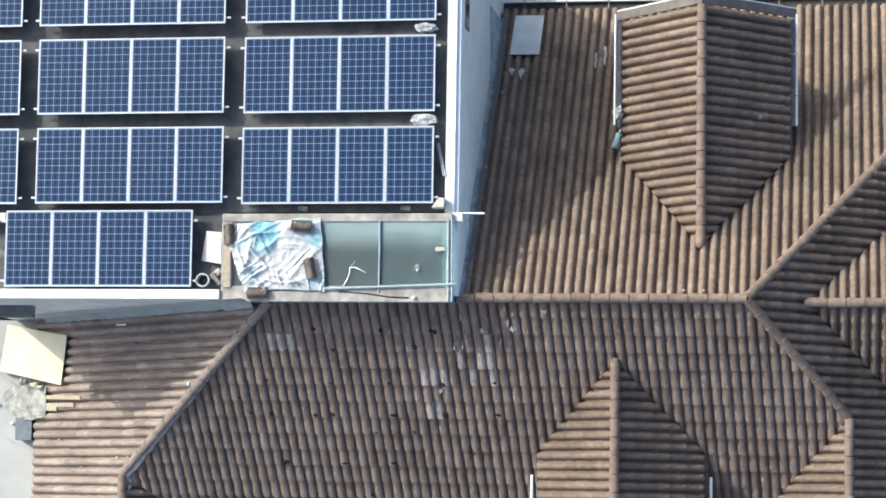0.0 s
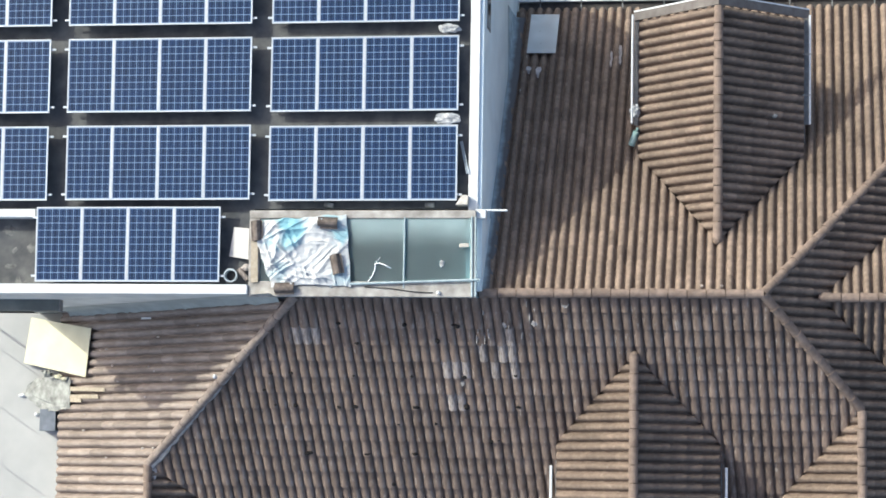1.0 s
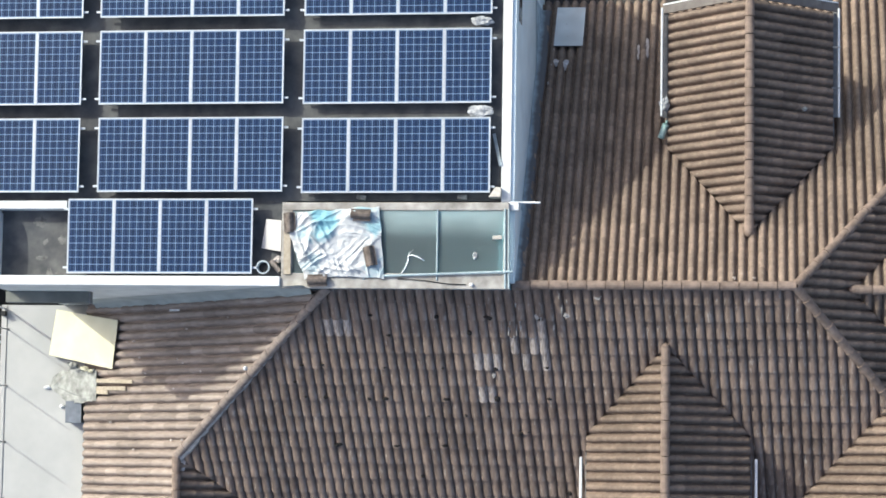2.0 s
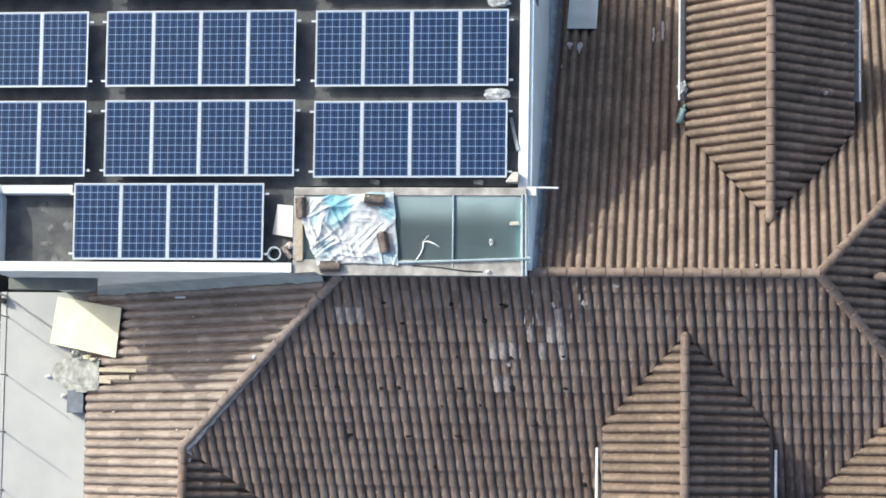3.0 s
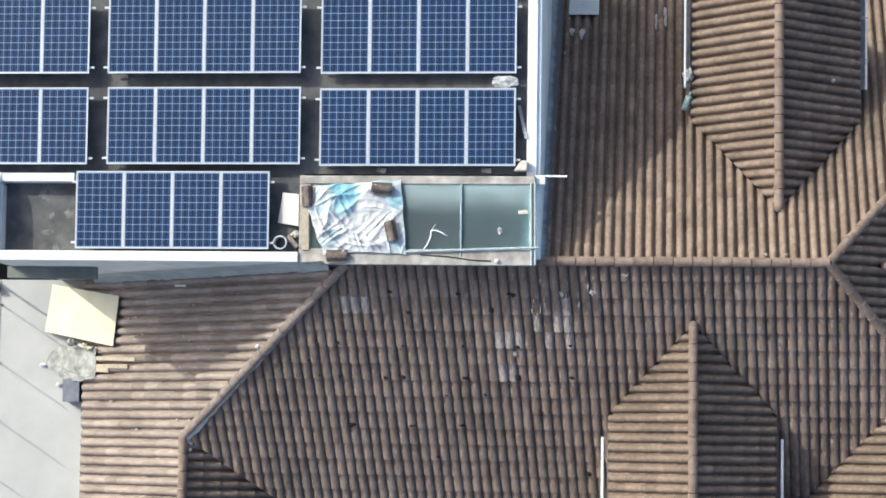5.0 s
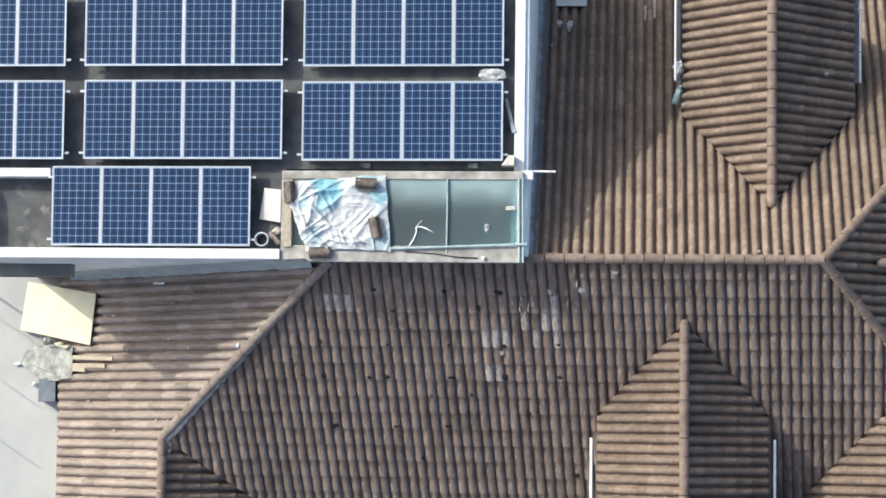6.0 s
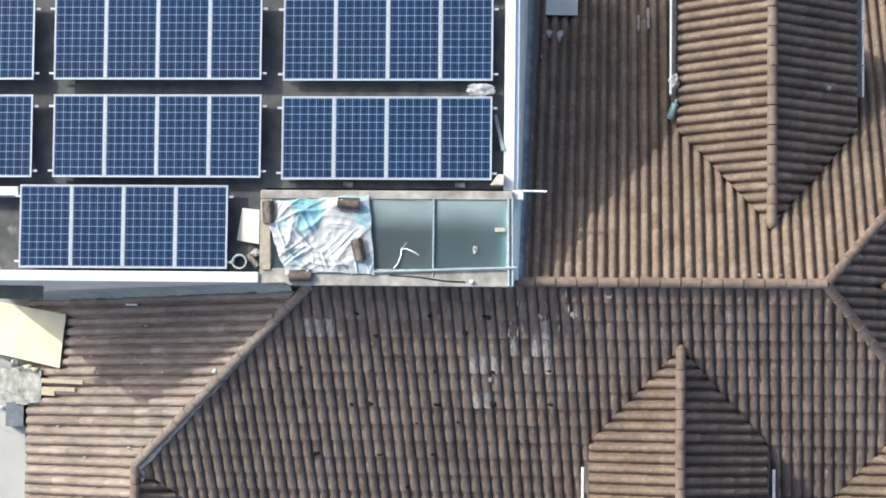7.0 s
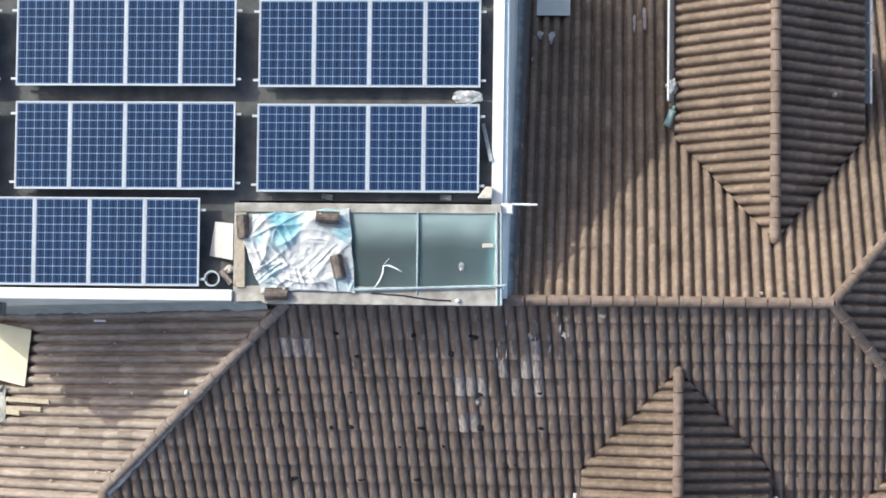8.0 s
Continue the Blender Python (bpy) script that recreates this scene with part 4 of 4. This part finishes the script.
# ---- tarpaulin, loose tiles and litter on the skylight ----
def tarpaulin():
    bm = bmesh.new()
    NU, NV = 150, 120
    rows = []
    for j in range(NV + 1):
        v = j / NV
        row = []
        for i in range(NU + 1):
            u = i / NU
            x0 = -4.05 - 0.30 * min(1, v / 0.62) + 0.12 * max(0, v - 0.62) / 0.38 + 0.08 * noise.noise((0, v * 5, 3))
            x1 = -2.34 - 0.13 * v + 0.03 * noise.noise((5, v * 5, 1))
            y0 = -0.945 + 0.06 * math.sin(u * 3.0) + 0.04 * noise.noise((u * 5, 7, 0))
            y1 = 0.475 + 0.13 * u + 0.05 * noise.noise((u * 6, 2, 0))
            x, y = x0 + (x1 - x0) * u, y0 + (y1 - y0) * v
            p = Vector((x, y, 0))
            warp = Vector((noise.noise(p * 1.6), noise.noise(p * 1.6 + Vector((9, 0, 0))), 0)) * 0.16
            folds = 0.0
            for n, (turn, long, wide, amount) in enumerate(((0.35, 0.5, 2.6, 0.075), (-0.75, 0.55, 3.4, 0.07), (1.25, 0.6, 3.1, 0.06), (-0.25, 0.7, 5.5, 0.045), (0.85, 0.9, 6.5, 0.04), (-1.3, 1.0, 7.5, 0.035))):
                q = Matrix.Rotation(turn, 3, "Z") @ (p + warp)
                ridge = 1 - min(1, abs(noise.noise(Vector((q.x * wide, q.y * long, turn * 10)))) * 3.0)
                here = min(1, max(0, 0.5 + 2.2 * noise.noise(p * 1.7 + Vector((n * 7.3, 4, 0)))))
                folds += amount * here * ridge ** 2.2
            folds += 0.030 * noise.voronoi((p + warp * 0.6) * 4.2)[0][0] + 0.016 * noise.voronoi((p + warp) * 9.5 + Vector((3, 1, 0)))[0][0]
            folds += noise.noise(p * 13 + warp * 6) * 0.007 + noise.noise(p * 27) * 0.003
            edge = min(u, 1 - u, v, 1 - v)
            row.append(bm.verts.new((x, y, SZ + 0.022 + max(0.0, folds) * min(1, 0.35 + edge * 6))))
        rows.append(row)
    for a, b in zip(rows, rows[1:]):
        for i in range(NU):
            bm.faces.new((a[i], a[i + 1], b[i + 1], b[i]))
    ob = part("tarpaulin", bm, tarp_mat, smooth=True)
    thick = ob.modifiers.new("thickness", "SOLIDIFY")
    thick.thickness = 0.003
    return tagged(ob, "crumpled blue and white plastic tarpaulin over the skylight", "tarpaulin")


tarpaulin()


def loose_tile(m, label):
    """A roll tile laid down by itself: a barrel with a flat flange."""
    prof = [(-0.125, 0.0), (-0.085, 0.004), (-0.07, 0.05), (-0.03, 0.092), (0.02, 0.098), (0.06, 0.062), (0.078, 0.01), (0.105, 0.006), (0.125, 0.02)]
    bm = bmesh.new()
    rings = []
    for y in (-0.21, -0.19, 0.19, 0.21):
        k = 1.0 if abs(y) < 0.2 else 0.97
        rings.append(([bm.verts.new((x * k, y, z * k + 0.016)) for x, z in prof], [bm.verts.new((x * k, y, z * k)) for x, z in prof]))
    n = len(prof)
    for (t0, u0), (t1, u1) in zip(rings, rings[1:]):
        for i in range(n - 1):
            bm.faces.new((t0[i], t0[i + 1], t1[i + 1], t1[i]))
            bm.faces.new((u0[i], u1[i], u1[i + 1], u0[i + 1]))
        bm.faces.new((t0[0], t1[0], u1[0], u0[0]))
        bm.faces.new((t0[-1], u0[-1], u1[-1], t1[-1]))
    for t, u in (rings[0], rings[-1]):
        for i in range(n - 1):
            bm.faces.new((t[i], u[i], u[i + 1], t[i + 1]))
    bmesh.ops.recalc_face_normals(bm, faces=bm.faces[:])
    ob = part("loose_roof_tile", bm, old_tile_mat)
    ob.matrix_basis = m
    return tagged(ob, label, "roof tile", "loose tiles weighing down the tarpaulin")


loose_tile(pose(-4.375, 0.255, SZ + 0.04, 0, 0, 4), "brown clay tile lying on the tarpaulin edge")
loose_tile(pose(-2.85, 0.41, SZ + 0.10, 2, 0, 88), "brown clay tile lying across the tarpaulin")
loose_tile(pose(-2.64, -0.455, SZ + 0.09, 0, 4, 12), "grooved brown clay tile weighing down the tarpaulin")
loose_tile(pose(-3.76, -0.965, SZ + 0.04, 0, 0, 91), "brown clay tile on the skylight flashing")


def thing(name, bm, material, label, category, smooth=False, group="", m=None):
    ob = part(name, bm, material, smooth=smooth)
    if m is not None:
        ob.matrix_basis = m
    return tagged(ob, label, category, group)


bm = tube([(-1.99, -0.816, SZ - 0.01), (-1.90, -0.686, SZ - 0.015), (-1.845, -0.546, SZ - 0.015), (-1.845, -0.436, SZ - 0.015), (-1.75, -0.421, SZ - 0.015), (-1.63, -0.466, SZ - 0.015), (-1.51, -0.536, SZ - 0.015)], 0.017)
tube([(-1.86, -0.441, SZ - 0.01), (-1.80, -0.366, SZ - 0.012), (-1.74, -0.296, SZ - 0.014)], 0.006, bm=bm)
thing("cable", bm, gutter_white, "white cable end lying on the skylight glass", "cable", True)
thing("cable", tube([(-2.06, -0.921, SZ + 0.012), (-1.5, -0.956, SZ + 0.012), (-1.0, -1.026, SZ + 0.014), (-0.62, -1.041, SZ + 0.012)], 0.012), dark_mat, "thin black cable along the skylight flashing", "cable", True)


def lump(x, y, z, sx, sy, sz, seed, material, name, label, category, detail=3, rough=0.45):
    bm = bmesh.new()
    bmesh.ops.create_icosphere(bm, subdivisions=detail, radius=1)
    for v in bm.verts:
        d = 1 + rough * noise.noise(v.co * 1.9 + Vector((seed, 0, 0))) + rough * 0.6 * noise.noise(v.co * 5 + Vector((0, seed, 0)))
        v.co = Vector((v.co.x * sx * d, v.co.y * sy * d, max(0.0, (v.co.z * d + 0.55)) * sz))
    return thing(name, bm, material, label, category, m=Matrix.Translation((x, y, z)))


lump(-0.50, -1.04, SZ, 0.045, 0.04, 0.05, 3, gutter_white, "junction_box", "small round white junction box on the flashing", "junction box", 2, 0.15)
lump(-0.44, -0.425, SZ - 0.034, 0.05, 0.085, 0.03, 5, plastic_mat, "plastic_scrap", "white plastic scrap on the skylight glass", "litter", 2)
thing("wood_block", box(-0.10, 0.10, -0.04, 0.04, 0, 0.045, 0.008), pale_wood_mat, "bleached wooden block on the skylight edge", "block", m=pose(0.03, -0.05, SZ + 0.001, 0, 0, 3))
thing("plank", box(-0.075, 0.075, -0.46, 0.46, 0, 0.03, 0.005), wood_mat, "weathered pale plank on the skylight flashing", "plank", m=pose(-4.42, -0.38, SZ + 0.002, 0, 0, 1))
thing("white_board", prism([(-0.17, 0.30), (0.19, 0.26), (0.19, -0.40), (-0.27, -0.32)], 0, 0.018, bevel=0.003), board_mat, "off-white board leaning beside the skylight", "board", m=pose(-4.76, 0.055, 10.36, 0, -14, 0))

# bucket and pipe stub between the panels and the skylight
bucket = empty("bucket", (-4.945, -0.685, DECK), label="grey plastic bucket with an open dark inside", category="bucket")
bm = bmesh.new()
rings = [[bm.verts.new((-4.945 + r * math.cos(a), -0.685 + r * math.sin(a), z)) for a in (k * math.pi / 12 for k in range(24))] for z, r in ((DECK, 0.105), (DECK + 0.25, 0.135), (DECK + 0.26, 0.145), (DECK + 0.26, 0.118), (DECK + 0.02, 0.095))]
for a, b in zip(rings, rings[1:]):
    for k in range(24):
        bm.faces.new((a[k], a[(k + 1) % 24], b[(k + 1) % 24], b[k]))
bm.faces.new(rings[-1])
part("body", bm, sheet_mat, bucket)
bm = bmesh.new()
bmesh.ops.create_circle(bm, cap_ends=True, segments=24, radius=0.116, matrix=Matrix.Translation((-4.945, -0.685, DECK + 0.13)))
part("water", bm, dark_mat, bucket, "dark water in the bucket")
thing("pipe_stub", tube([(-4.81, -0.53, DECK + 0.056), (-4.62, -0.76, DECK + 0.056)], 0.055, 12), pale_tile_mat, "pinkish grey pipe stub lying on the flat roof", "pipe")
lump(-4.66, -0.50, DECK, 0.09, 0.07, 0.10, 11, pale_chip_mat, "rubble", "small heap of pinkish rubble by the skylight", "rubble")

# dust and mortar spilt on the felt in the roof corner
for i, (x, y) in enumerate([(-9.83, -0.12), (-9.44, -0.07), (-9.91, -0.47), (-9.73, -0.8), (-9.51, -0.83), (-9.97, 0.32)]):
    lump(x, y, PIT - 0.004, 0.06 + 0.03 * (i % 3), 0.05 + 0.04 * (i % 2), 0.012, 40 + i, dust_mat, "mortar_spill", "thin pale dusty mortar spill on the felt", "mortar", 3, 0.9)

# litter between the panel rows
lump(-0.37, 2.62, 10.445, 0.25, 0.12, 0.05, 1, plastic_mat, "plastic_film", "crumpled translucent plastic film caught on the panels", "litter", 4, 0.38)
lump(-0.36, 4.55, 10.40, 0.22, 0.09, 0.07, 2, plastic_mat, "plastic_film", "crumpled translucent plastic film between the panel rows", "litter", 4, 0.38)
bm = box(-0.03, 0.03, -0.36, 0.36, 0, 0.006, 0.001)
for s in (-1, 1):
    box(s * 0.028 - 0.004, s * 0.028 + 0.004, -0.36, 0.36, 0.007, 0.035, 0.001, bm=bm)
for k in range(9):
    box(-0.023, 0.023, -0.34 + k * 0.083, -0.31 + k * 0.083, 0.010, 0.022, 0.001, bm=bm)
thing("slotted_rail", bm, sheet_mat, "grey slotted metal rail lying beside the panels", "metal rail", m=pose(-0.015, 1.82, DECK + 0.09, -6, 0, 13))
thing("wood_wedge", prism([(-0.02, 1.01), (0.10, 1.0), (0.09, 0.80), (-0.17, 0.80)], DECK, DECK + 0.32, bevel=0.008), pale_wood_mat, "pale timber wedge by the skylight corner", "timber")
for x in (-2.9, -0.75):
    thing("concrete_block", box(-0.10, 0.10, -0.05, 0.05, 0, 0.08, 0.01), slab_mat, "grey concrete ballast block under the panels", "block", group="ballast blocks", m=pose(x, 0.83 if x > -5 else 2.69, DECK, 0, 0, 4 * x))

# ---- on the far slope ----
ang = math.degrees(math.atan(FALL))
thing("sheet_metal", prism([(-0.29, 0.74), (0.375, 0.70), (0.335, -0.66), (-0.335, -0.62)], 0, 0.012, bevel=0.002), spotted_sheet_mat, "dented grey metal sheet lying on the tiles", "metal sheet",
      m=pose(1.03, 5.40, height_n(5.40) + 0.165, -ang, 0, 2))
for x, y, w in ((0.795, 4.47, 0.06), (1.04, 4.41, 0.085)):
    lump(x, y, height_n(y) + 0.06, w, w * 1.4, 0.05, x * 7 + y, mortar_pale_mat, "mortar_lump", "pale mortar lump stuck on the tiles", "mortar", 3, 0.5)
# First four: sun patches painted as pale lumps; the rest are mortar.
for x, y, w in ((2.67, 4.80, 0.04), (2.87, 4.92, 0.05), (2.875, 4.70, 0.04), (2.67, 4.62, 0.03), (0.72, 4.75, 0.03), (0.70, 4.35, 0.025), (0.66, 3.9, 0.022), (0.71, 5.1, 0.025)):
    lump(x, y, height_n(y) + 0.088, w * 0.8, w * 2.6, 0.02, x * 9 + y, pale_chip_mat, "pale_splash", "pale streak down the tiles: painted sun patches and mortar splashes", "mortar", 3, 0.6)
lump(3.36, 3.20, DN["low"] + 0.14, 0.10, 0.13, 0.10, 7, plastic_mat, "plastic_bag", "grey crumpled bag in the dormer gutter", "litter", 3, 0.5)
bottle = tube([(3.28, 2.46, 7.48), (3.295, 2.50, 7.49), (3.37, 2.70, 7.55), (3.395, 2.76, 7.57)], 0.075, 12)
tube([(3.395, 2.76, 7.57), (3.425, 2.84, 7.59)], 0.03, 10, bm=bottle)
thing("plastic_bottle", bottle, teal_mat, "teal plastic bottle lying against the dormer", "bottle", True)
lump(6.40, 3.0, 8.08, 0.06, 0.05, 0.06, 9, slab_mat, "stone", "small pale stone on the shaded dormer slope", "stone", 2)
for x in (4.93, 5.335):
    lump(x, -0.83, height_n(-0.83) + 0.075, 0.04, 0.035, 0.04, x, pale_tile_mat, "tile_chip", "small broken tile chip below the ridge", "tile chip", 2)

# ---- on the near slopes ----
for i, (x, y) in enumerate([(2.09, -1.225), (1.42, -1.59), (0.79, -1.63), (-0.22, -2.84)]):
    lump(x, y, height_s(y) + 0.055, 0.075 - 0.012 * i, 0.06, 0.02, 60 + i, mortar_mat, "pale_splash", "pale mortar splash on the shaded tiles", "mortar", 3, 0.7)
rnd = random.Random(31)
for i in range(12):
    x, y = rnd.uniform(0.15, 1.5), rnd.uniform(-2.0, -1.15)
    lump(x, y, height_s(y) + 0.055, rnd.uniform(0.012, 0.022), rnd.uniform(0.07, 0.15), 0.018, 80 + i, mortar_mat, "mortar_streak", "thin grey mortar streak down a tile", "mortar", 2, 0.6)
thing("wood_strip", box(-0.175, 0.175, -0.022, 0.022, 0, 0.02, 0.003), gutter_white, "narrow pale timber strip lying on the tiles", "timber", m=pose(-7.67, -1.37, height_w(-7.67) + 0.12, 0, -math.degrees(math.atan(FALL_W)), -2))
lump(-5.67, -2.74, 8.57, 0.06, 0.05, 0.07, 4, gutter_white, "mortar_lump", "white mortar lump on the hip ridge", "mortar", 2)
lump(-7.42, -4.82, 6.95, 0.09, 0.17, 0.07, 6, mortar_pale_mat, "mortar_lump", "pale blue-grey mortar patch at the hip foot", "mortar", 3)
rnd = random.Random(14)
for i in range(22):
    x, y = rnd.uniform(-10.0, -5.6), rnd.uniform(-4.6, -1.4)
    if y < -1.2 - (-4.1 - x) * 0.95:
        continue
    lump(x, y, height_w(x) + 0.09, rnd.uniform(0.025, 0.05), rnd.uniform(0.02, 0.035), 0.03, i, pale_chip_mat, "tile_chip", "small pale tile chip lying on the tiles", "tile chip", 1)


def on_west(x, y, lift):
    return Matrix.Translation((x, y, height_w(x) + lift)) @ Matrix.Rotation(-math.atan(FALL_W), 4, "Y")



def sheet_on(name, corners, thick, material, label, category, ragged=0.0, seed=0):
    """A flat slab from its corners in space, with a thickness and, if ragged, a broken rim and pitted top."""
    rnd = random.Random(seed)
    pts = [Vector(c) for c in corners]
    if ragged:
        fine = []
        for p, q in zip(pts, pts[1:] + pts[:1]):
            n = max(2, int((q - p).length / 0.07))
            fine += [p + (q - p) * i / n + Vector((rnd.uniform(-1, 1), rnd.uniform(-1, 1), rnd.uniform(-0.3, 0.3))) * ragged for i in range(n)]
        pts = fine
    bm = bmesh.new()
    top, low = [bm.verts.new(p + Vector((0, 0, thick))) for p in pts], [bm.verts.new(p) for p in pts]
    n = len(pts)
    bm.faces.new(top), bm.faces.new(low[::-1])
    for i in range(n):
        bm.faces.new((low[i], low[(i + 1) % n], top[(i + 1) % n], top[i]))
    bmesh.ops.recalc_face_normals(bm, faces=bm.faces[:])
    if not ragged:
        bmesh.ops.bevel(bm, geom=bm.edges[:], offset=0.004, segments=1, affect="EDGES")
    return thing(name, bm, material, label, category)


sheet_on("cream_board", [(-11.12, -1.21, 4.72), (-11.285, -2.29, 4.67), (-9.443, -2.661, 5.745), (-9.306, -1.532, 5.85)], 0.035, cream_mat, "cream insulation board lying over the tile edge", "board")
sheet_on("concrete_slab", [(-10.98, -2.67, 4.66), (-11.19, -2.83, 4.62), (-11.27, -3.03, 4.60), (-10.76, -3.47, 4.72), (-9.90, -3.366, 5.36), (-9.926, -2.67, 5.34)], 0.05, slab_mat, "crumbling grey concrete slab lying on the tile edge", "slab", 0.022, 5)
lump(-10.56, -2.56, 5.09, 0.11, 0.09, 0.09, 21, slab_mat, "rubble", "pale broken mortar by the slab", "rubble")
lump(-10.23, -2.64, 5.28, 0.08, 0.06, 0.07, 22, cream_mat, "rubble", "cream broken fragments by the board", "rubble")
for i in range(7):
    lump(-10.74 + 0.13 * i, -2.50 - 0.028 * i - 0.05 * (i % 2), 4.90 + 0.09 * i, 0.045 + 0.012 * (i % 3), 0.03 + 0.01 * (i % 2), 0.05, 50 + i, (slab_mat, wood_mat, cream_mat)[i % 3], "rubble", "small broken fragment between board and slab", "rubble", 2, 0.7)
lump(-11.34, -3.06, TERRACE, 0.09, 0.05, 0.05, 23, gutter_white, "rubble", "white splinter beside the slab", "rubble", 2)
lump(-10.95, -3.50, TERRACE, 0.06, 0.05, 0.07, 24, gutter_white, "rubble", "small white fragment beside the grey box", "rubble", 2)
for x, y, w, r in ((-9.36, -2.94, 0.68, 2), (-9.46, -3.105, 0.56, 1), (-9.72, -3.19, 0.22, 3)):
    thing("batten", box(-w, w, -0.045, 0.045, 0, 0.04, 0.005), wood_mat, "pale sawn timber batten on the tiles", "timber", group="battens on the tiles", m=on_west(x, y, 0.13) @ Matrix.Rotation(radians(-r), 4, "Z"))
meter = empty("metal_box", (-10.59, -3.64, TERRACE), label="blue-grey metal box on the terrace against the eave", category="box")
part("body", box(-10.775, -10.405, -3.888, -3.392, TERRACE, TERRACE + 0.33, 0.01), grey_box_mat, meter)
part("lid", box(-10.785, -10.395, -3.898, -3.382, TERRACE + 0.331, TERRACE + 0.352, 0.006), grey_box_mat, meter)
thing("downpipe", tube([(-10.40, -3.93, TERRACE + 0.03), (-10.41, -4.3, TERRACE + 0.03)], 0.02), fascia_mat, "thin grey pipe at the foot of the tiles", "pipe")
thing("eave_channel", box(EAVE_W - 0.085, EAVE_W - 0.01, EAVE_S, -4.75, TERRACE, TERRACE + 0.06, 0.006), fascia_mat, "dark grey channel below the tile edge", "channel")

# ---- the grey ledge box on the wall over the terrace ----
ledge = empty("shutter_box", (-10.1, -1.2, 8.62), label="grey shutter box fixed to the wall over the terrace", category="shutter box")
part("body", box(-11.06, -9.17, -1.345, WALL_S - 0.003, 8.62, 8.86, 0.012), beam_mat, ledge)
part("end_plate", box(-9.169, -9.15, -1.355, WALL_S - 0.003, 8.61, 8.87, 0.004), fascia_mat, ledge)
tagged(part("floodlight", box(-12.500, -12.380, -1.37, -1.25, 4.586, 4.760, 0.012), dark_mat), "small black floodlight on the white kerb", "floodlight")
thing("conduit", tube([(-12.440, -1.18, 4.590), (-12.460, -1.16, 4.960), (-12.460, -1.16, 5.660)], 0.03), gutter_white, "white conduit pipe up the wall corner", "conduit")

# poles along the terrace kerb, and the metal frame outside it
for i, y in enumerate((-1.68, -3.03, -4.36, -5.70, -7.05, -8.40)):
    pole = empty("pole", (-12.350, y, 4.560), label="thin grey metal pole on the terrace kerb", category="pole", group="poles along the terrace")
    part("rod", tube([(-12.350, y, 4.560), (-12.350, y, 6.010)], 0.014, 6), fascia_mat, pole)
    part("foot", box(-12.379, -12.321, y - 0.03, y + 0.03, 4.561, 4.575, 0.002), fascia_mat, pole)
trellis = empty("metal_trellis", (-13.210, -5, 4.260), label="thin grey metal bar frame outside the terrace", category="trellis")
for x in (-12.770, -13.810):
    part("long_bar", tube([(x, -1.2, 4.410), (x, -14, 4.410)], 0.018, 6), sheet_mat, trellis)
for k in range(20):
    y = -1.8 - k * 0.645
    part("cross_bar", tube([(-12.522, y, 4.430), (-14.700, y, 4.430)], 0.012, 6), sheet_mat, trellis)
part("brace", tube([(-12.530, -2.0, 4.560), (-13.410, -0.9, 4.660)], 0.02, 6), sheet_mat, trellis)
